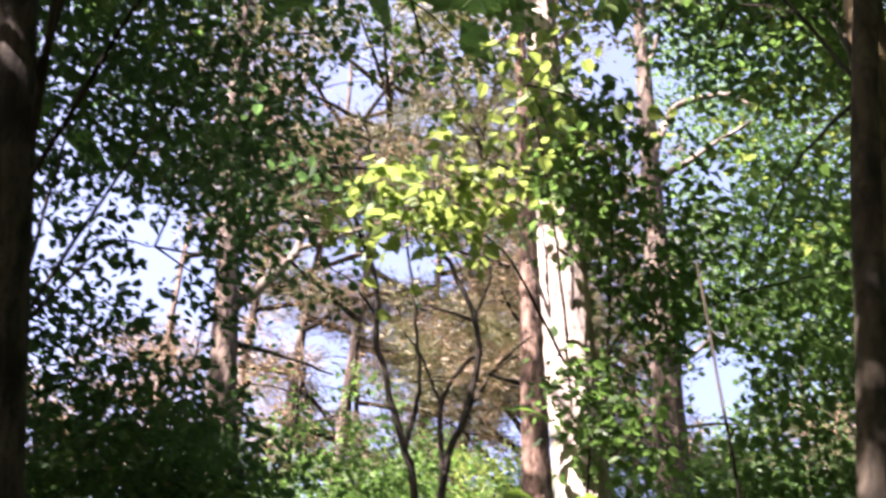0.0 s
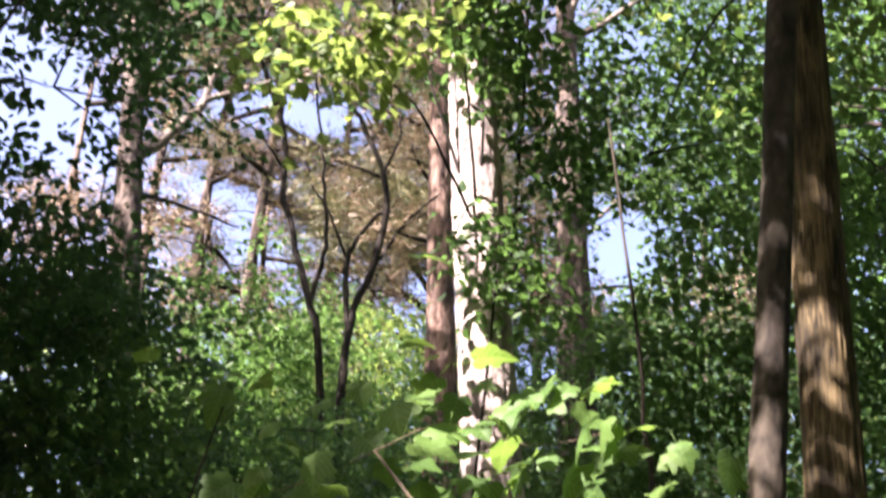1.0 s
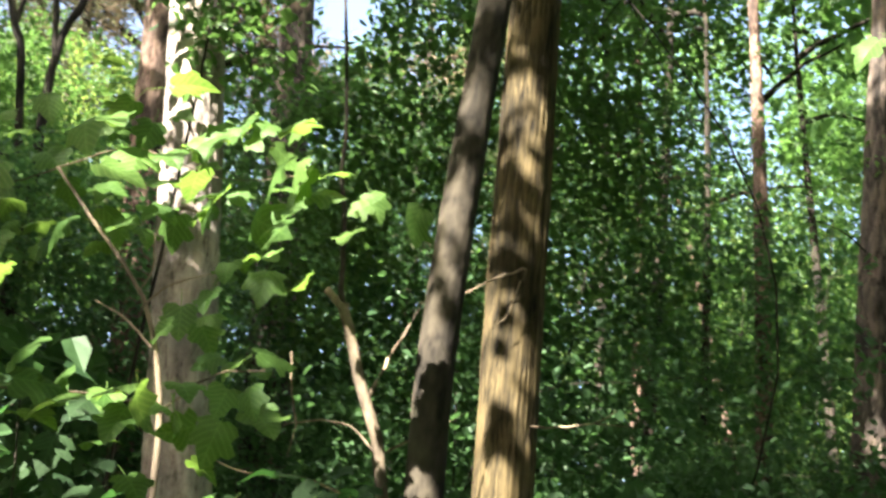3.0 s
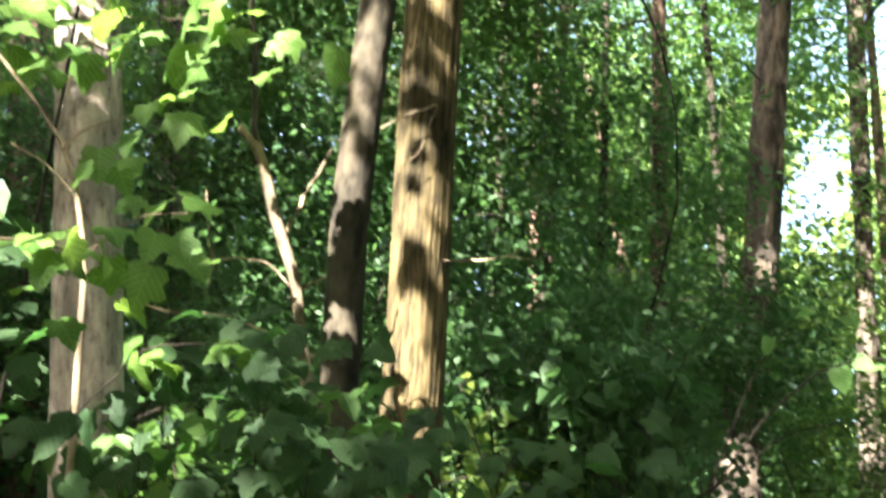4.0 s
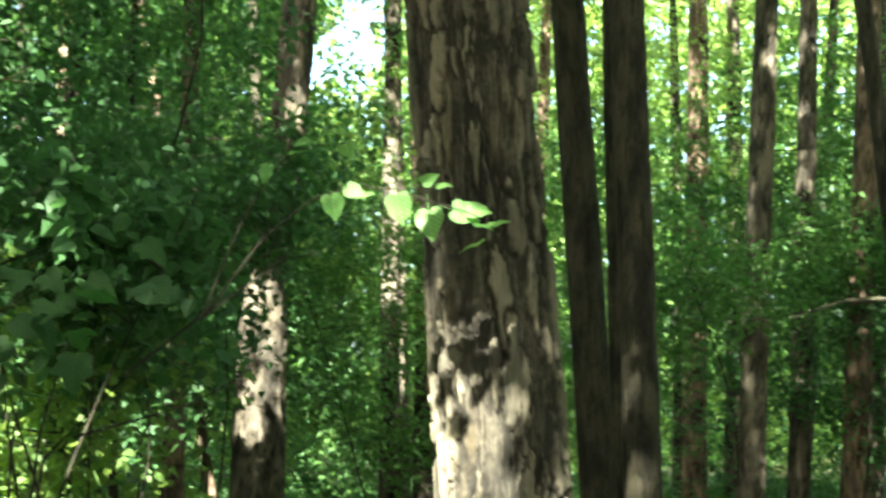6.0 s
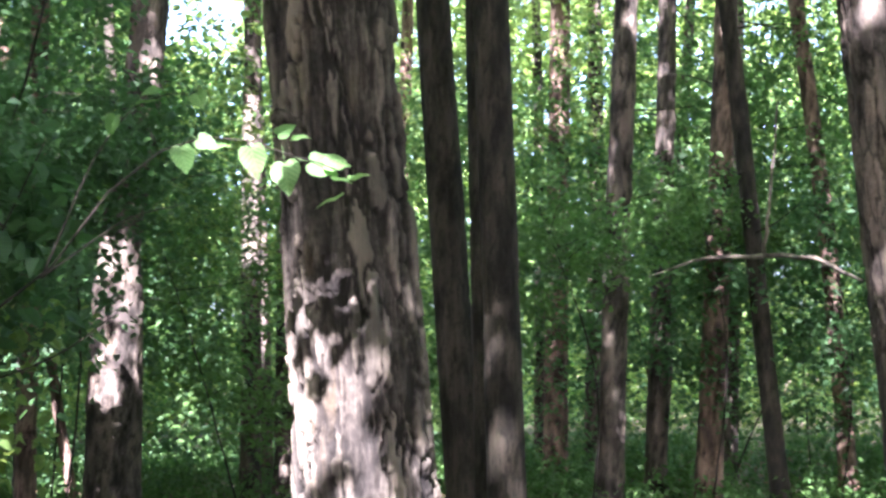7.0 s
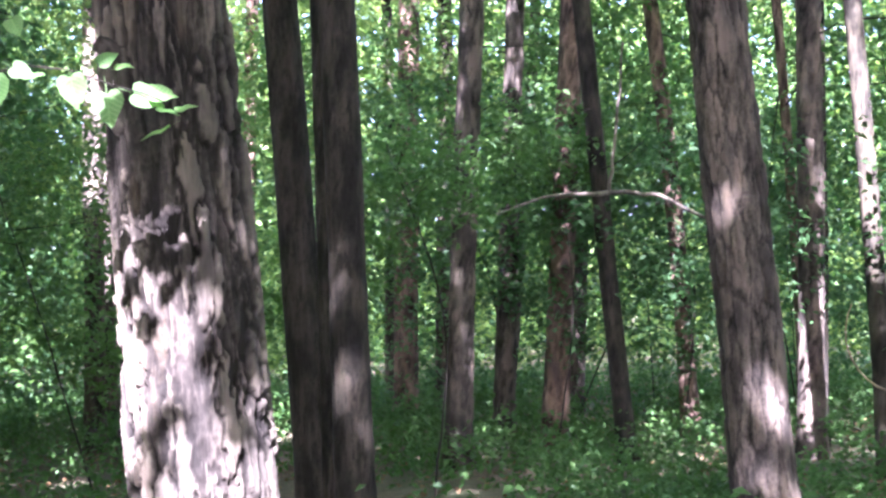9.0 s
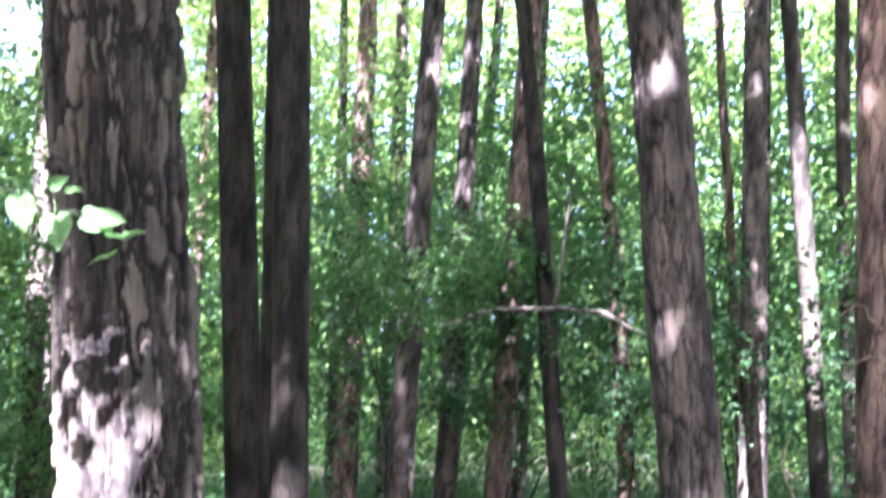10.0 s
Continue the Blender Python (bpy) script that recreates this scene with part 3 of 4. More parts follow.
# unseen trees added behind and beside the stand, whose crowns shade the place
for k in range(22):
    az, d = -75 - k * 9.7, 4.5 + 9 * ((k * 0.618) % 1)
    x, y, _ = at(az, 0, d)
    # the first crown is thickened to keep sun off the trunks in front
    made = tree("broadleaf_tree", T_THIN, leaning(x, y, 0.01, 0.0, 0.04), 0.13, 13, "young", DARK, 0, 0.1, 16, 0.1, 70 + k, 6.2, (2.6, 2.8), sprays=220 if k == 0 else 80)
    if k == 0:
        side_tree = made


# ---- unseen canopy added overhead for shade ----
RNG = np.random.default_rng(21)


def canopy():
    n = 30000
    p = np.stack([RNG.uniform(-27, 28, n), RNG.uniform(-18, 30, n), RNG.uniform(8.5, 16.5, n)], 1)
    q = p - STAND
    dist = np.hypot(q[:, 0], q[:, 1])
    az, el = np.degrees(np.arctan2(q[:, 0], q[:, 1])), np.degrees(np.arctan2(q[:, 2], dist))
    # the canopy is left out wherever it would come into view
    open_sky = ((az > -65) & (az < -4) & (el < 48)) | ((az > -5) & (az < 50) & (el < 28) & (dist < 20)) | ((az > -5) & (az < 50) & (dist > 15) & (el < 24))
    clump = fbm(p * np.array([0.42, 0.42, 0.2]), 77, 2)
    p = p[~open_sky & (clump > np.where(q[:, 0] + 0.8 * q[:, 1] > -2.0, 0.44, 0.20))]
    # extra clumps added on the sun line to shade chosen trunk spots
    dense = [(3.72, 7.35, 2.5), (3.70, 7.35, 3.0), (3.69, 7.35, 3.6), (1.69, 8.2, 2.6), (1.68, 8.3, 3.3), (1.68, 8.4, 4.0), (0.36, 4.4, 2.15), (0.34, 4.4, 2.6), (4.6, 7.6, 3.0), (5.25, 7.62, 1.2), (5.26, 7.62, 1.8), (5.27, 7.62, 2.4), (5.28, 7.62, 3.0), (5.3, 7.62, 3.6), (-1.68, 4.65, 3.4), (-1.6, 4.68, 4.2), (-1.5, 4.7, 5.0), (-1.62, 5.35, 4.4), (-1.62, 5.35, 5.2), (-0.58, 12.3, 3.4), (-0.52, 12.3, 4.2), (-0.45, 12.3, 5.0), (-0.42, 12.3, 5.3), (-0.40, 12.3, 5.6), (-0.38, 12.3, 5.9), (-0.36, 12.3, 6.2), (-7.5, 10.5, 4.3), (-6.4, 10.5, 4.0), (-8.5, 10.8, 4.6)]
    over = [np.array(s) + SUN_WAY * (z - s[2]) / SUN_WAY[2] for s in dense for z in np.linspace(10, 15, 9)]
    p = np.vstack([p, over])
    tagged(new("canopy", leaf_mass("canopy", p, 7, 0.85, 0.45, LEAF)), "leaf canopy added overhead, out of view, to shade the wood", "foliage", kind="stuff")


canopy()


# ---- bare limbs ----
def limbs(tree_ob, rows, mat):
    for pts, r0, r1 in rows:
        part("limb", tube([np.array(p) for p in pts], r0, r1, mat, 12, 8), tree_ob)


limbs(pine_a, [([(-12.3, 10.82, 11.5), (-12.01, 11.16, 12.06), (-11.78, 11.41, 12.61), (-11.70, 11.50, 13.29)], 0.11, 0.045), ([(-11.80, 11.38, 12.55), (-11.66, 11.53, 12.76), (-11.13, 12.06, 13.22), (-10.7, 12.4, 13.5)], 0.06, 0.02)], DEAD)
limbs(pine_a, [([(-12.15, 11.0, 10.0), (-12.10, 11.06, 10.15), (-12.0, 11.16, 10.45)], 0.05, 0.03), ([(-12.42, 10.7, 12.5), (-12.25, 10.89, 12.92), (-11.9, 11.25, 13.15), (-11.3, 11.8, 13.2)], 0.07, 0.025), ([(-12.27, 10.86, 11.0), (-11.85, 11.33, 10.95), (-11.2, 11.9, 10.7)], 0.05, 0.015),
               ([(-12.5, 10.6, 13.4), (-11.9, 11.2, 14.0), (-11.2, 11.9, 14.3), (-10.4, 12.5, 14.2)], 0.06, 0.02)], DARK)
limbs(pine_c, [([(-5.72, 10.94, 11.5), (-5.5, 11.1, 12.2), (-5.0, 11.3, 12.3), (-4.65, 11.5, 12.1)], 0.062, 0.02),
               ([(-5.7, 10.95, 11.1), (-5.2, 11.2, 11.5), (-4.72, 11.45, 11.9)], 0.05, 0.016),
               ([(-5.85, 10.9, 12.3), (-5.75, 10.95, 12.8), (-5.6, 11.0, 13.4)], 0.05, 0.025),
               ([(-5.6, 11.0, 8.7), (-5.4, 11.1, 8.85), (-5.2, 11.2, 9.1)], 0.04, 0.012)], DEAD)

part("branch_stub", tube([np.array((0.40, 4.52, 2.24)), np.array((0.24, 4.46, 2.27)), np.array((0.19, 4.44, 2.29))], 0.045, 0.022, PINE, 8, 9, name="branch_stub"), old_pine)


# ---- far pines with browning crowns ----
RNG = np.random.default_rng(22)


def far_pine(az, d, z0, z1, reach, dry, n=30):
    x, y, _ = at(az, 0, d)
    axis = leaning(x, y, 0.01, 0.01, 0.1)
    t = thing("pine_tree", (x, y, 0), "distant pine with thin browning needles on bare limbs", "tree", "far pines")
    part("trunk", trunk_mesh(axis, heights(0.5, 0.6, z1 + 1, 0.3), lambda z: 0.17 * (1.05 - z / (z1 + 4)), "pine", PINE, 16, int(d * 7)), t)
    tufts, dead = [], []
    for k in range(n):
        z = z0 + (z1 - z0) * k / n
        a = RNG.uniform(0, 2 * np.pi)
        b = np.array([*axis(z), z])
        r = reach * RNG.uniform(0.6, 1.15)
        e = b + np.array([math.cos(a) * r, math.sin(a) * r, RNG.uniform(-0.1, 0.5)])
        m = (b + e) / 2 + np.array([0, 0, RNG.uniform(-0.1, 0.3)])
        if not kept(np.array([e, m, (e + m) / 2])).all():
            continue
        limb = part("limb", tube([b, m, e], 0.065, 0.02, DARK, 9, 6), t)
        s = spline([b, m, e], 10)[3:]
        lumps = s[RNG.integers(0, len(s), 10)] + RNG.normal(0, 1, (10, 3)) * np.array([0.6, 0.6, 0.14])
        for q in lumps[::2]:
            near = s[np.argmin(np.linalg.norm(s - q, axis=1))]
            part("twig", tube([near, (near + q) / 2 + np.array([0, 0, 0.06]), q], 0.022, 0.007, DARK, 5, 4, name="twig"), limb)
        got = np.repeat(lumps, 9, axis=0) + RNG.normal(0, 1, (len(lumps) * 9, 3)) * np.array([0.17, 0.17, 0.06])
        (dead if RNG.uniform() < dry else tufts).append(got)
    for name, lot, mat in (("needles", tufts, NEEDLE), ("dry_needles", dead, NEEDLE_DRY)):
        if lot:
            part(name, needle_mass(name, np.vstack(lot), mat), t)


for az, d, z0, z1, reach, dry in [(-46, 21, 11, 20, 3.4, 0.45), (-40, 23, 10, 19, 3.2, 0.12), (-52.5, 23, 9.5, 17, 3.0, 0.7), (-35, 20, 8, 17, 2.6, 0.2),
                                  (-30, 24, 9, 20, 3.2, 0.25), (-22, 25, 10, 19, 3.2, 0.1), (-43, 27, 9, 18, 3.6, 0.3), (-43.5, 20, 14, 20.5, 2.8, 0.5), (-38, 21, 14, 21, 2.8, 0.3), (-48.5, 22, 15, 22, 2.6, 0.5), (-33, 17, 10, 15, 2.2, 0.3)]:
    far_pine(az, d, z0, z1, reach, dry)


# ---- undergrowth: saplings and shrubs ----
RNG = np.random.default_rng(23)


def sapling(az, el, d, radii, sprays, size, mat, label, per=22, spray=0.32, name="sapling", stems=1, bark=DARK, r=0.022, hollow=0.35, group=""):
    c, r = at(az, el, d), r * (0.55 if d > 8.5 else 0.8)
    foot = np.array([c[0] + RNG.normal(0, 0.25), c[1] + RNG.normal(0, 0.25), -0.03])
    t = thing(name, (foot[0], foot[1], 0), label, "shrub" if name == "shrub" else "sapling", group)
    centres = ball(sprays, c, radii, hollow)
    centres = centres[centres[:, 2] > 0.15]
    for _ in range(stems):
        top = c + np.array([RNG.normal(0, 0.35) * radii[0], RNG.normal(0, 0.35) * radii[1], 0.6 * radii[2]])
        mid = (foot + top) / 2 + RNG.normal(0, 0.08, 3) * np.linalg.norm(top - foot) * np.array([1, 1, 0.2])
        line = spline([foot, mid, top], 24)
        part("stem", tube([foot, mid, top], r, r * 0.35, bark, 16, 7), t)
        for k in RNG.choice(len(centres), min(7, len(centres)), replace=False):
            low = line[line[:, 2] < centres[k][2] + 0.1]
            b = low[np.argmin(np.linalg.norm(low - centres[k], axis=1))] if len(low) else line[5]
            part("branch", tube([b, (b + centres[k]) / 2 + np.array([0, 0, 0.06]), centres[k]], r * 0.42, r * 0.14, bark, 7, 5), t)
    part("leaves", leaf_mass("leaves", centres, per, spray, size, mat, shape=blades if d < 10.2 else kites), t)
    return t


# dark and lit saplings mostly differ by the shade or sun in their leaf colour
L_DARK = "dense broadleaf sapling with shaded dark green leaves"
L_MID = "broadleaf sapling with layered green leaves under the trees"
L_LIT = "leafy young tree with sunlit yellow-green foliage"
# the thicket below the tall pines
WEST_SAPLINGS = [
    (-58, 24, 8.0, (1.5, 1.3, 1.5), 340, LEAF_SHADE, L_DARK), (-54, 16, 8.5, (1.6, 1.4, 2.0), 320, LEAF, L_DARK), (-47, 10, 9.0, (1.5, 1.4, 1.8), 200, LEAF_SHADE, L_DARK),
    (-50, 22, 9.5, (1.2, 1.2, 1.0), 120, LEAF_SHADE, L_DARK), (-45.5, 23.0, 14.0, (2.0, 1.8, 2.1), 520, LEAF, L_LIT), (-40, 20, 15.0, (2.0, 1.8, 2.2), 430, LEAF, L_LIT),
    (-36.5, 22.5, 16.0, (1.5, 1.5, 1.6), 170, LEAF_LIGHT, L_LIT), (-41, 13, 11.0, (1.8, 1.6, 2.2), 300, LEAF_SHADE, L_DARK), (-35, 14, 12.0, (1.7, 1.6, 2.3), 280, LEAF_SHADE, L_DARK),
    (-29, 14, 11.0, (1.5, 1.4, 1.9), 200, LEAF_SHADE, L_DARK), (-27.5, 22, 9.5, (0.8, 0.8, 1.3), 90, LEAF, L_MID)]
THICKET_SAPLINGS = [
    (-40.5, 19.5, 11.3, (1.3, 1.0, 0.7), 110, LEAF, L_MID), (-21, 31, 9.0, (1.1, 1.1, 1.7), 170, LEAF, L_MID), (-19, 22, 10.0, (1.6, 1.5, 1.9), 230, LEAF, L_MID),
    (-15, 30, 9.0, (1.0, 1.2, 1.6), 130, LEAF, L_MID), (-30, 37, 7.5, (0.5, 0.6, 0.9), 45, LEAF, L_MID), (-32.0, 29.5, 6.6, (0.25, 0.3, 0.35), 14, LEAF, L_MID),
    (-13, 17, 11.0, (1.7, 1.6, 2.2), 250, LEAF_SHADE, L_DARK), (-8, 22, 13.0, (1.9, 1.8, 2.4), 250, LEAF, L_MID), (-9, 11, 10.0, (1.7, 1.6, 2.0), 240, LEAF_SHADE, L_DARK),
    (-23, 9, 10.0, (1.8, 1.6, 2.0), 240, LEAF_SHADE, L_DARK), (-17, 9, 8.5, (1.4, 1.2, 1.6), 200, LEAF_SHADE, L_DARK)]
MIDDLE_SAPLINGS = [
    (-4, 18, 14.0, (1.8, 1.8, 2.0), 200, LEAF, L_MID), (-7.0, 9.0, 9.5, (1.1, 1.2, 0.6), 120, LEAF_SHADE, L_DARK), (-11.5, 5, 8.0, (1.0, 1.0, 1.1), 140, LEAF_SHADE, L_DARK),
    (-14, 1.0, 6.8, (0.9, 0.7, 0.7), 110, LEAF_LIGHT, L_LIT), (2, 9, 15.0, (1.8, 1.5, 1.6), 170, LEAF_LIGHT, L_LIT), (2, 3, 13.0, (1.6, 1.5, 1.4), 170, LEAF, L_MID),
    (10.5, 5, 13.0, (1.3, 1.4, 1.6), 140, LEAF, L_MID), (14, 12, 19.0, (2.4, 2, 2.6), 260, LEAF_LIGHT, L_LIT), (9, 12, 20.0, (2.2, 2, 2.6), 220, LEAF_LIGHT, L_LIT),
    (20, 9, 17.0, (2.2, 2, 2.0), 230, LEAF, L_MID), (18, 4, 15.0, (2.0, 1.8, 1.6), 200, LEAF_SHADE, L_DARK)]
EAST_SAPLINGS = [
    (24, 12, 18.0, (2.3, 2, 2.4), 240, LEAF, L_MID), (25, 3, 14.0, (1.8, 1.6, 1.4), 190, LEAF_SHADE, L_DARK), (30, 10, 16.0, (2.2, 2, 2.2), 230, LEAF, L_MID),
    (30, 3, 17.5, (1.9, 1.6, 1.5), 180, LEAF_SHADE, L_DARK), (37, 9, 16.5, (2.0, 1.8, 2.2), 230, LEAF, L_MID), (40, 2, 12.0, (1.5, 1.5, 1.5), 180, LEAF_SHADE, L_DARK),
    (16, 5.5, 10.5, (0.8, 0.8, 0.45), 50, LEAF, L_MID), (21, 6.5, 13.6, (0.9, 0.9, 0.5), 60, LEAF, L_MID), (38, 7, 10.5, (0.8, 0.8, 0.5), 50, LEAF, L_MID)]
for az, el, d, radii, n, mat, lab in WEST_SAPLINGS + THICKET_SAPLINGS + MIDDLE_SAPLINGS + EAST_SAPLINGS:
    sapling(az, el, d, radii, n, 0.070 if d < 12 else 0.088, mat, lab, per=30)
# boughs that hang over from the nearest trunks
def bough(tree_ob, root, az, el, dist, radii, n, mat, size, open_gaps):
    c = at(az, el, dist)
    centres = ball(n, c, radii, 0.2)
    arm = part("bough", tube([np.array(root), (np.array(root) + c) / 2 + np.array([0, 0, 0.25]), c], 0.013, 0.003, DARK, 12, 7, name="bough"), tree_ob)
    for k in RNG.choice(n, 6 if open_gaps else 3, replace=False):
        part("twig", tube([c, (c + centres[k]) / 2 + np.array([0, 0, 0.04]), centres[k]], 0.008, 0.002, DARK, 6, 5, name="twig"), arm)
    part("leaves", leaf_mass("leaves", centres, 22 if n > 30 else 14, 0.28, size, mat, shape=blades, gaps=open_gaps), arm)


LEFT_ROOT, PINE_ROOT, RIGHT_ROOT = (-4.4, 2.85, 4.3), (-3.95, 6.42, 5.8), (-1.42, 4.79, 5.7)
for who, root, az, el, dist, radii, n, mat, size, open_gaps in [
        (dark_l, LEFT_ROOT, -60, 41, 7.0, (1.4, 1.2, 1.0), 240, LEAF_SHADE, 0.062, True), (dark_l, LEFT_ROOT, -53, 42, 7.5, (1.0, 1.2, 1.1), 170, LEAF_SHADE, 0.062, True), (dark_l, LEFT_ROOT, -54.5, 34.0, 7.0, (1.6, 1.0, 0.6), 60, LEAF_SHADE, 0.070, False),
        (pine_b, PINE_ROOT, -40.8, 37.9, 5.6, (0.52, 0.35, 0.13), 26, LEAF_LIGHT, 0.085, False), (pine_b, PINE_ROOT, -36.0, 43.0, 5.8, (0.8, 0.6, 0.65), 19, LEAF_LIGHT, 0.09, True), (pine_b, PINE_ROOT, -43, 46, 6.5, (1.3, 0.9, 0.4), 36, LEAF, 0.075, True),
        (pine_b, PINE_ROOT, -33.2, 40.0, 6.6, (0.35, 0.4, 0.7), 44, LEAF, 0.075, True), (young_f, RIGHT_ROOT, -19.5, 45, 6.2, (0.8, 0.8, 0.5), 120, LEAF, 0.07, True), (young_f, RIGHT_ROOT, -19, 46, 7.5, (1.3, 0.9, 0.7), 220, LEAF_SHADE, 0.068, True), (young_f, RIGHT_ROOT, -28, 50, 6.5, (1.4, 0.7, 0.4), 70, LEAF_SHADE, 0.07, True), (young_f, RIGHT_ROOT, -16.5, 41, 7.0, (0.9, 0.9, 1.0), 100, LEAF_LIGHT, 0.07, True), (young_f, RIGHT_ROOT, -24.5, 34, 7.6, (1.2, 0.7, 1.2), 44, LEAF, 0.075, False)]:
    bough(who, root, az, el, dist, radii, n, mat, size, open_gaps)
bough(tree_j, (0.62, 17.38, 6.4), 0.2, 14.8, 16.6, (1.2, 0.8, 0.6), 16, LEAF_LIGHT, 0.11, False)
bough(tree_j, (0.60, 17.38, 5.6), 1.0, 12.4, 16.9, (0.9, 0.8, 0.4), 12, LEAF, 0.11, False)
limbs(slanted, [([at(23.2, 4.4, 12.7), at(25.1, 4.2, 12.4), at(27.0, 3.2, 12.0)], 0.024, 0.016), ([at(23.2, 4.4, 12.7), at(20.6, 4.3, 12.5), at(18.5, 3.7, 12.3)], 0.022, 0.008),
                ([at(23.2, 4.4, 12.7), at(23.6, 7, 12.7), at(24.0, 10.5, 12.8)], 0.02, 0.01)], DEAD)
# low shade shrubs close by
for az, el, d, radii, n, mat in [(-25, 3.5, 4.3, (0.5, 0.4, 0.35), 34, LEAF), (-21, 1.5, 4.6, (0.5, 0.4, 0.28), 26, LEAF_SHADE), (-10, 4, 6.4, (0.6, 0.4, 0.3), 40, LEAF_SHADE),
                                 (-41, 8, 4.4, (0.5, 0.5, 0.5), 44, LEAF_SHADE), (-44, 10, 4.6, (0.8, 0.5, 0.7), 80, LEAF_SHADE), (-10.5, 7, 6.0, (0.6, 0.5, 0.35), 46, LEAF_SHADE), (-12, 7, 6.0, (0.7, 0.5, 0.4), 50, LEAF_SHADE)]:
    sapling(az, el, d, radii, n, 0.10, mat, "low shrub with broad dark green leaves in the shade", per=12, spray=0.22, name="shrub", stems=2, r=0.012)


# ---- far woods ----
RNG = np.random.default_rng(24)


def far_woods(n, near, far, low, high, cut, size, mat, label, west=-72, east=54, per=16):
    az, d = RNG.uniform(west, east, n), RNG.uniform(near, far, n)
    el = low + (high - low) * RNG.uniform(0, 1, n) ** 1.3
    p = np.array([at(a, e, x) for a, e, x in zip(az, el, d)])
    dens = fbm(np.stack([az * 0.3, el * 0.4, d * 0.15], 1), 5, 3)
    p = p[(dens > cut + np.where(az > 4, 0.003, 0.009) * np.clip(el - 8, 0, 20)) & (p[:, 2] > 0.1)]
    tagged(new("far_woods", leaf_mass("far_woods", p, per, 0.85, size, mat)), label, "foliage", kind="stuff")


# sun and shade of these layers are partly put into the leaf colour
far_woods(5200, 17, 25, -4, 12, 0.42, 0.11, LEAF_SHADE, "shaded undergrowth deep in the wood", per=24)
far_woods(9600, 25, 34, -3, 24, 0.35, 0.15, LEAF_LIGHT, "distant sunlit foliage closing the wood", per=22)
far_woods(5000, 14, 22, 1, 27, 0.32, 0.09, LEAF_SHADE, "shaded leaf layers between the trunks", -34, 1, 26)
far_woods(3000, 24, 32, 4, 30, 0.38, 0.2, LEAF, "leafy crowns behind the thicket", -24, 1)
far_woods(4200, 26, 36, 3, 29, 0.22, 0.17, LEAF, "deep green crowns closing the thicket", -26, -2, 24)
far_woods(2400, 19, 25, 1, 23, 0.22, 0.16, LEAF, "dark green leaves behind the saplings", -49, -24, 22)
# unseen leaf belt, added to keep low skylight off the trunks
far_woods(5200, 13, 26, -4, 34, 0.30, 0.48, LEAF_SHADE, "leaf belt added behind the stand to hold back skylight", 56, 286, 10)
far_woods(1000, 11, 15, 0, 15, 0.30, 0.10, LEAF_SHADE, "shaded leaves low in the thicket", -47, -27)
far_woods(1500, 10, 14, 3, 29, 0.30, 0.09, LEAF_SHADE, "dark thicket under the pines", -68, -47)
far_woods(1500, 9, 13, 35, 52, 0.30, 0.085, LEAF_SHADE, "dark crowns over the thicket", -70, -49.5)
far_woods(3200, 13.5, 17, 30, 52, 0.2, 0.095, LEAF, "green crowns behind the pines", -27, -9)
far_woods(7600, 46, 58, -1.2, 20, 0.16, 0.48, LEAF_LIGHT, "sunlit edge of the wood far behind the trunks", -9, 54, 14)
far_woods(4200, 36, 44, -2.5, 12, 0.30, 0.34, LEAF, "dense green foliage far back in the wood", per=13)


# ---- low plants and litter ----
RNG = np.random.default_rng(25)


def forest_floor():
    n = 9000
    az, d = RNG.uniform(-30, 45, n), np.sqrt(RNG.uniform(6 ** 2, 25 ** 2, n))
    p = np.array([at(a, 0, x) for a, x in zip(az, d)])
    p[:, 2] = RNG.uniform(0.05, 0.45, n)
    dens = fbm(p * np.array([0.45, 0.45, 0]), 21, 2)
    p = p[dens > 0.37]
    tagged(new("ground_cover", leaf_mass("ground_cover", p, 20, 0.32, 0.075, HERB)), "low green herbs and seedlings on the forest floor", "plants", kind="stuff")
    n = 16000
    q = np.stack([RNG.uniform(-14, 16, n), RNG.uniform(3, 24, n), RNG.uniform(0.0, 0.05, n)], 1)
    tagged(new("leaf_litter", mesh_np("leaf_litter", *kites(q, 0.08, 0.4), LITTER)), "dry brown leaf litter scattered on the ground", "litter", kind="stuff")


forest_floor()


# ---- near plants, leaf by leaf ----
RNG = np.random.default_rng(26)


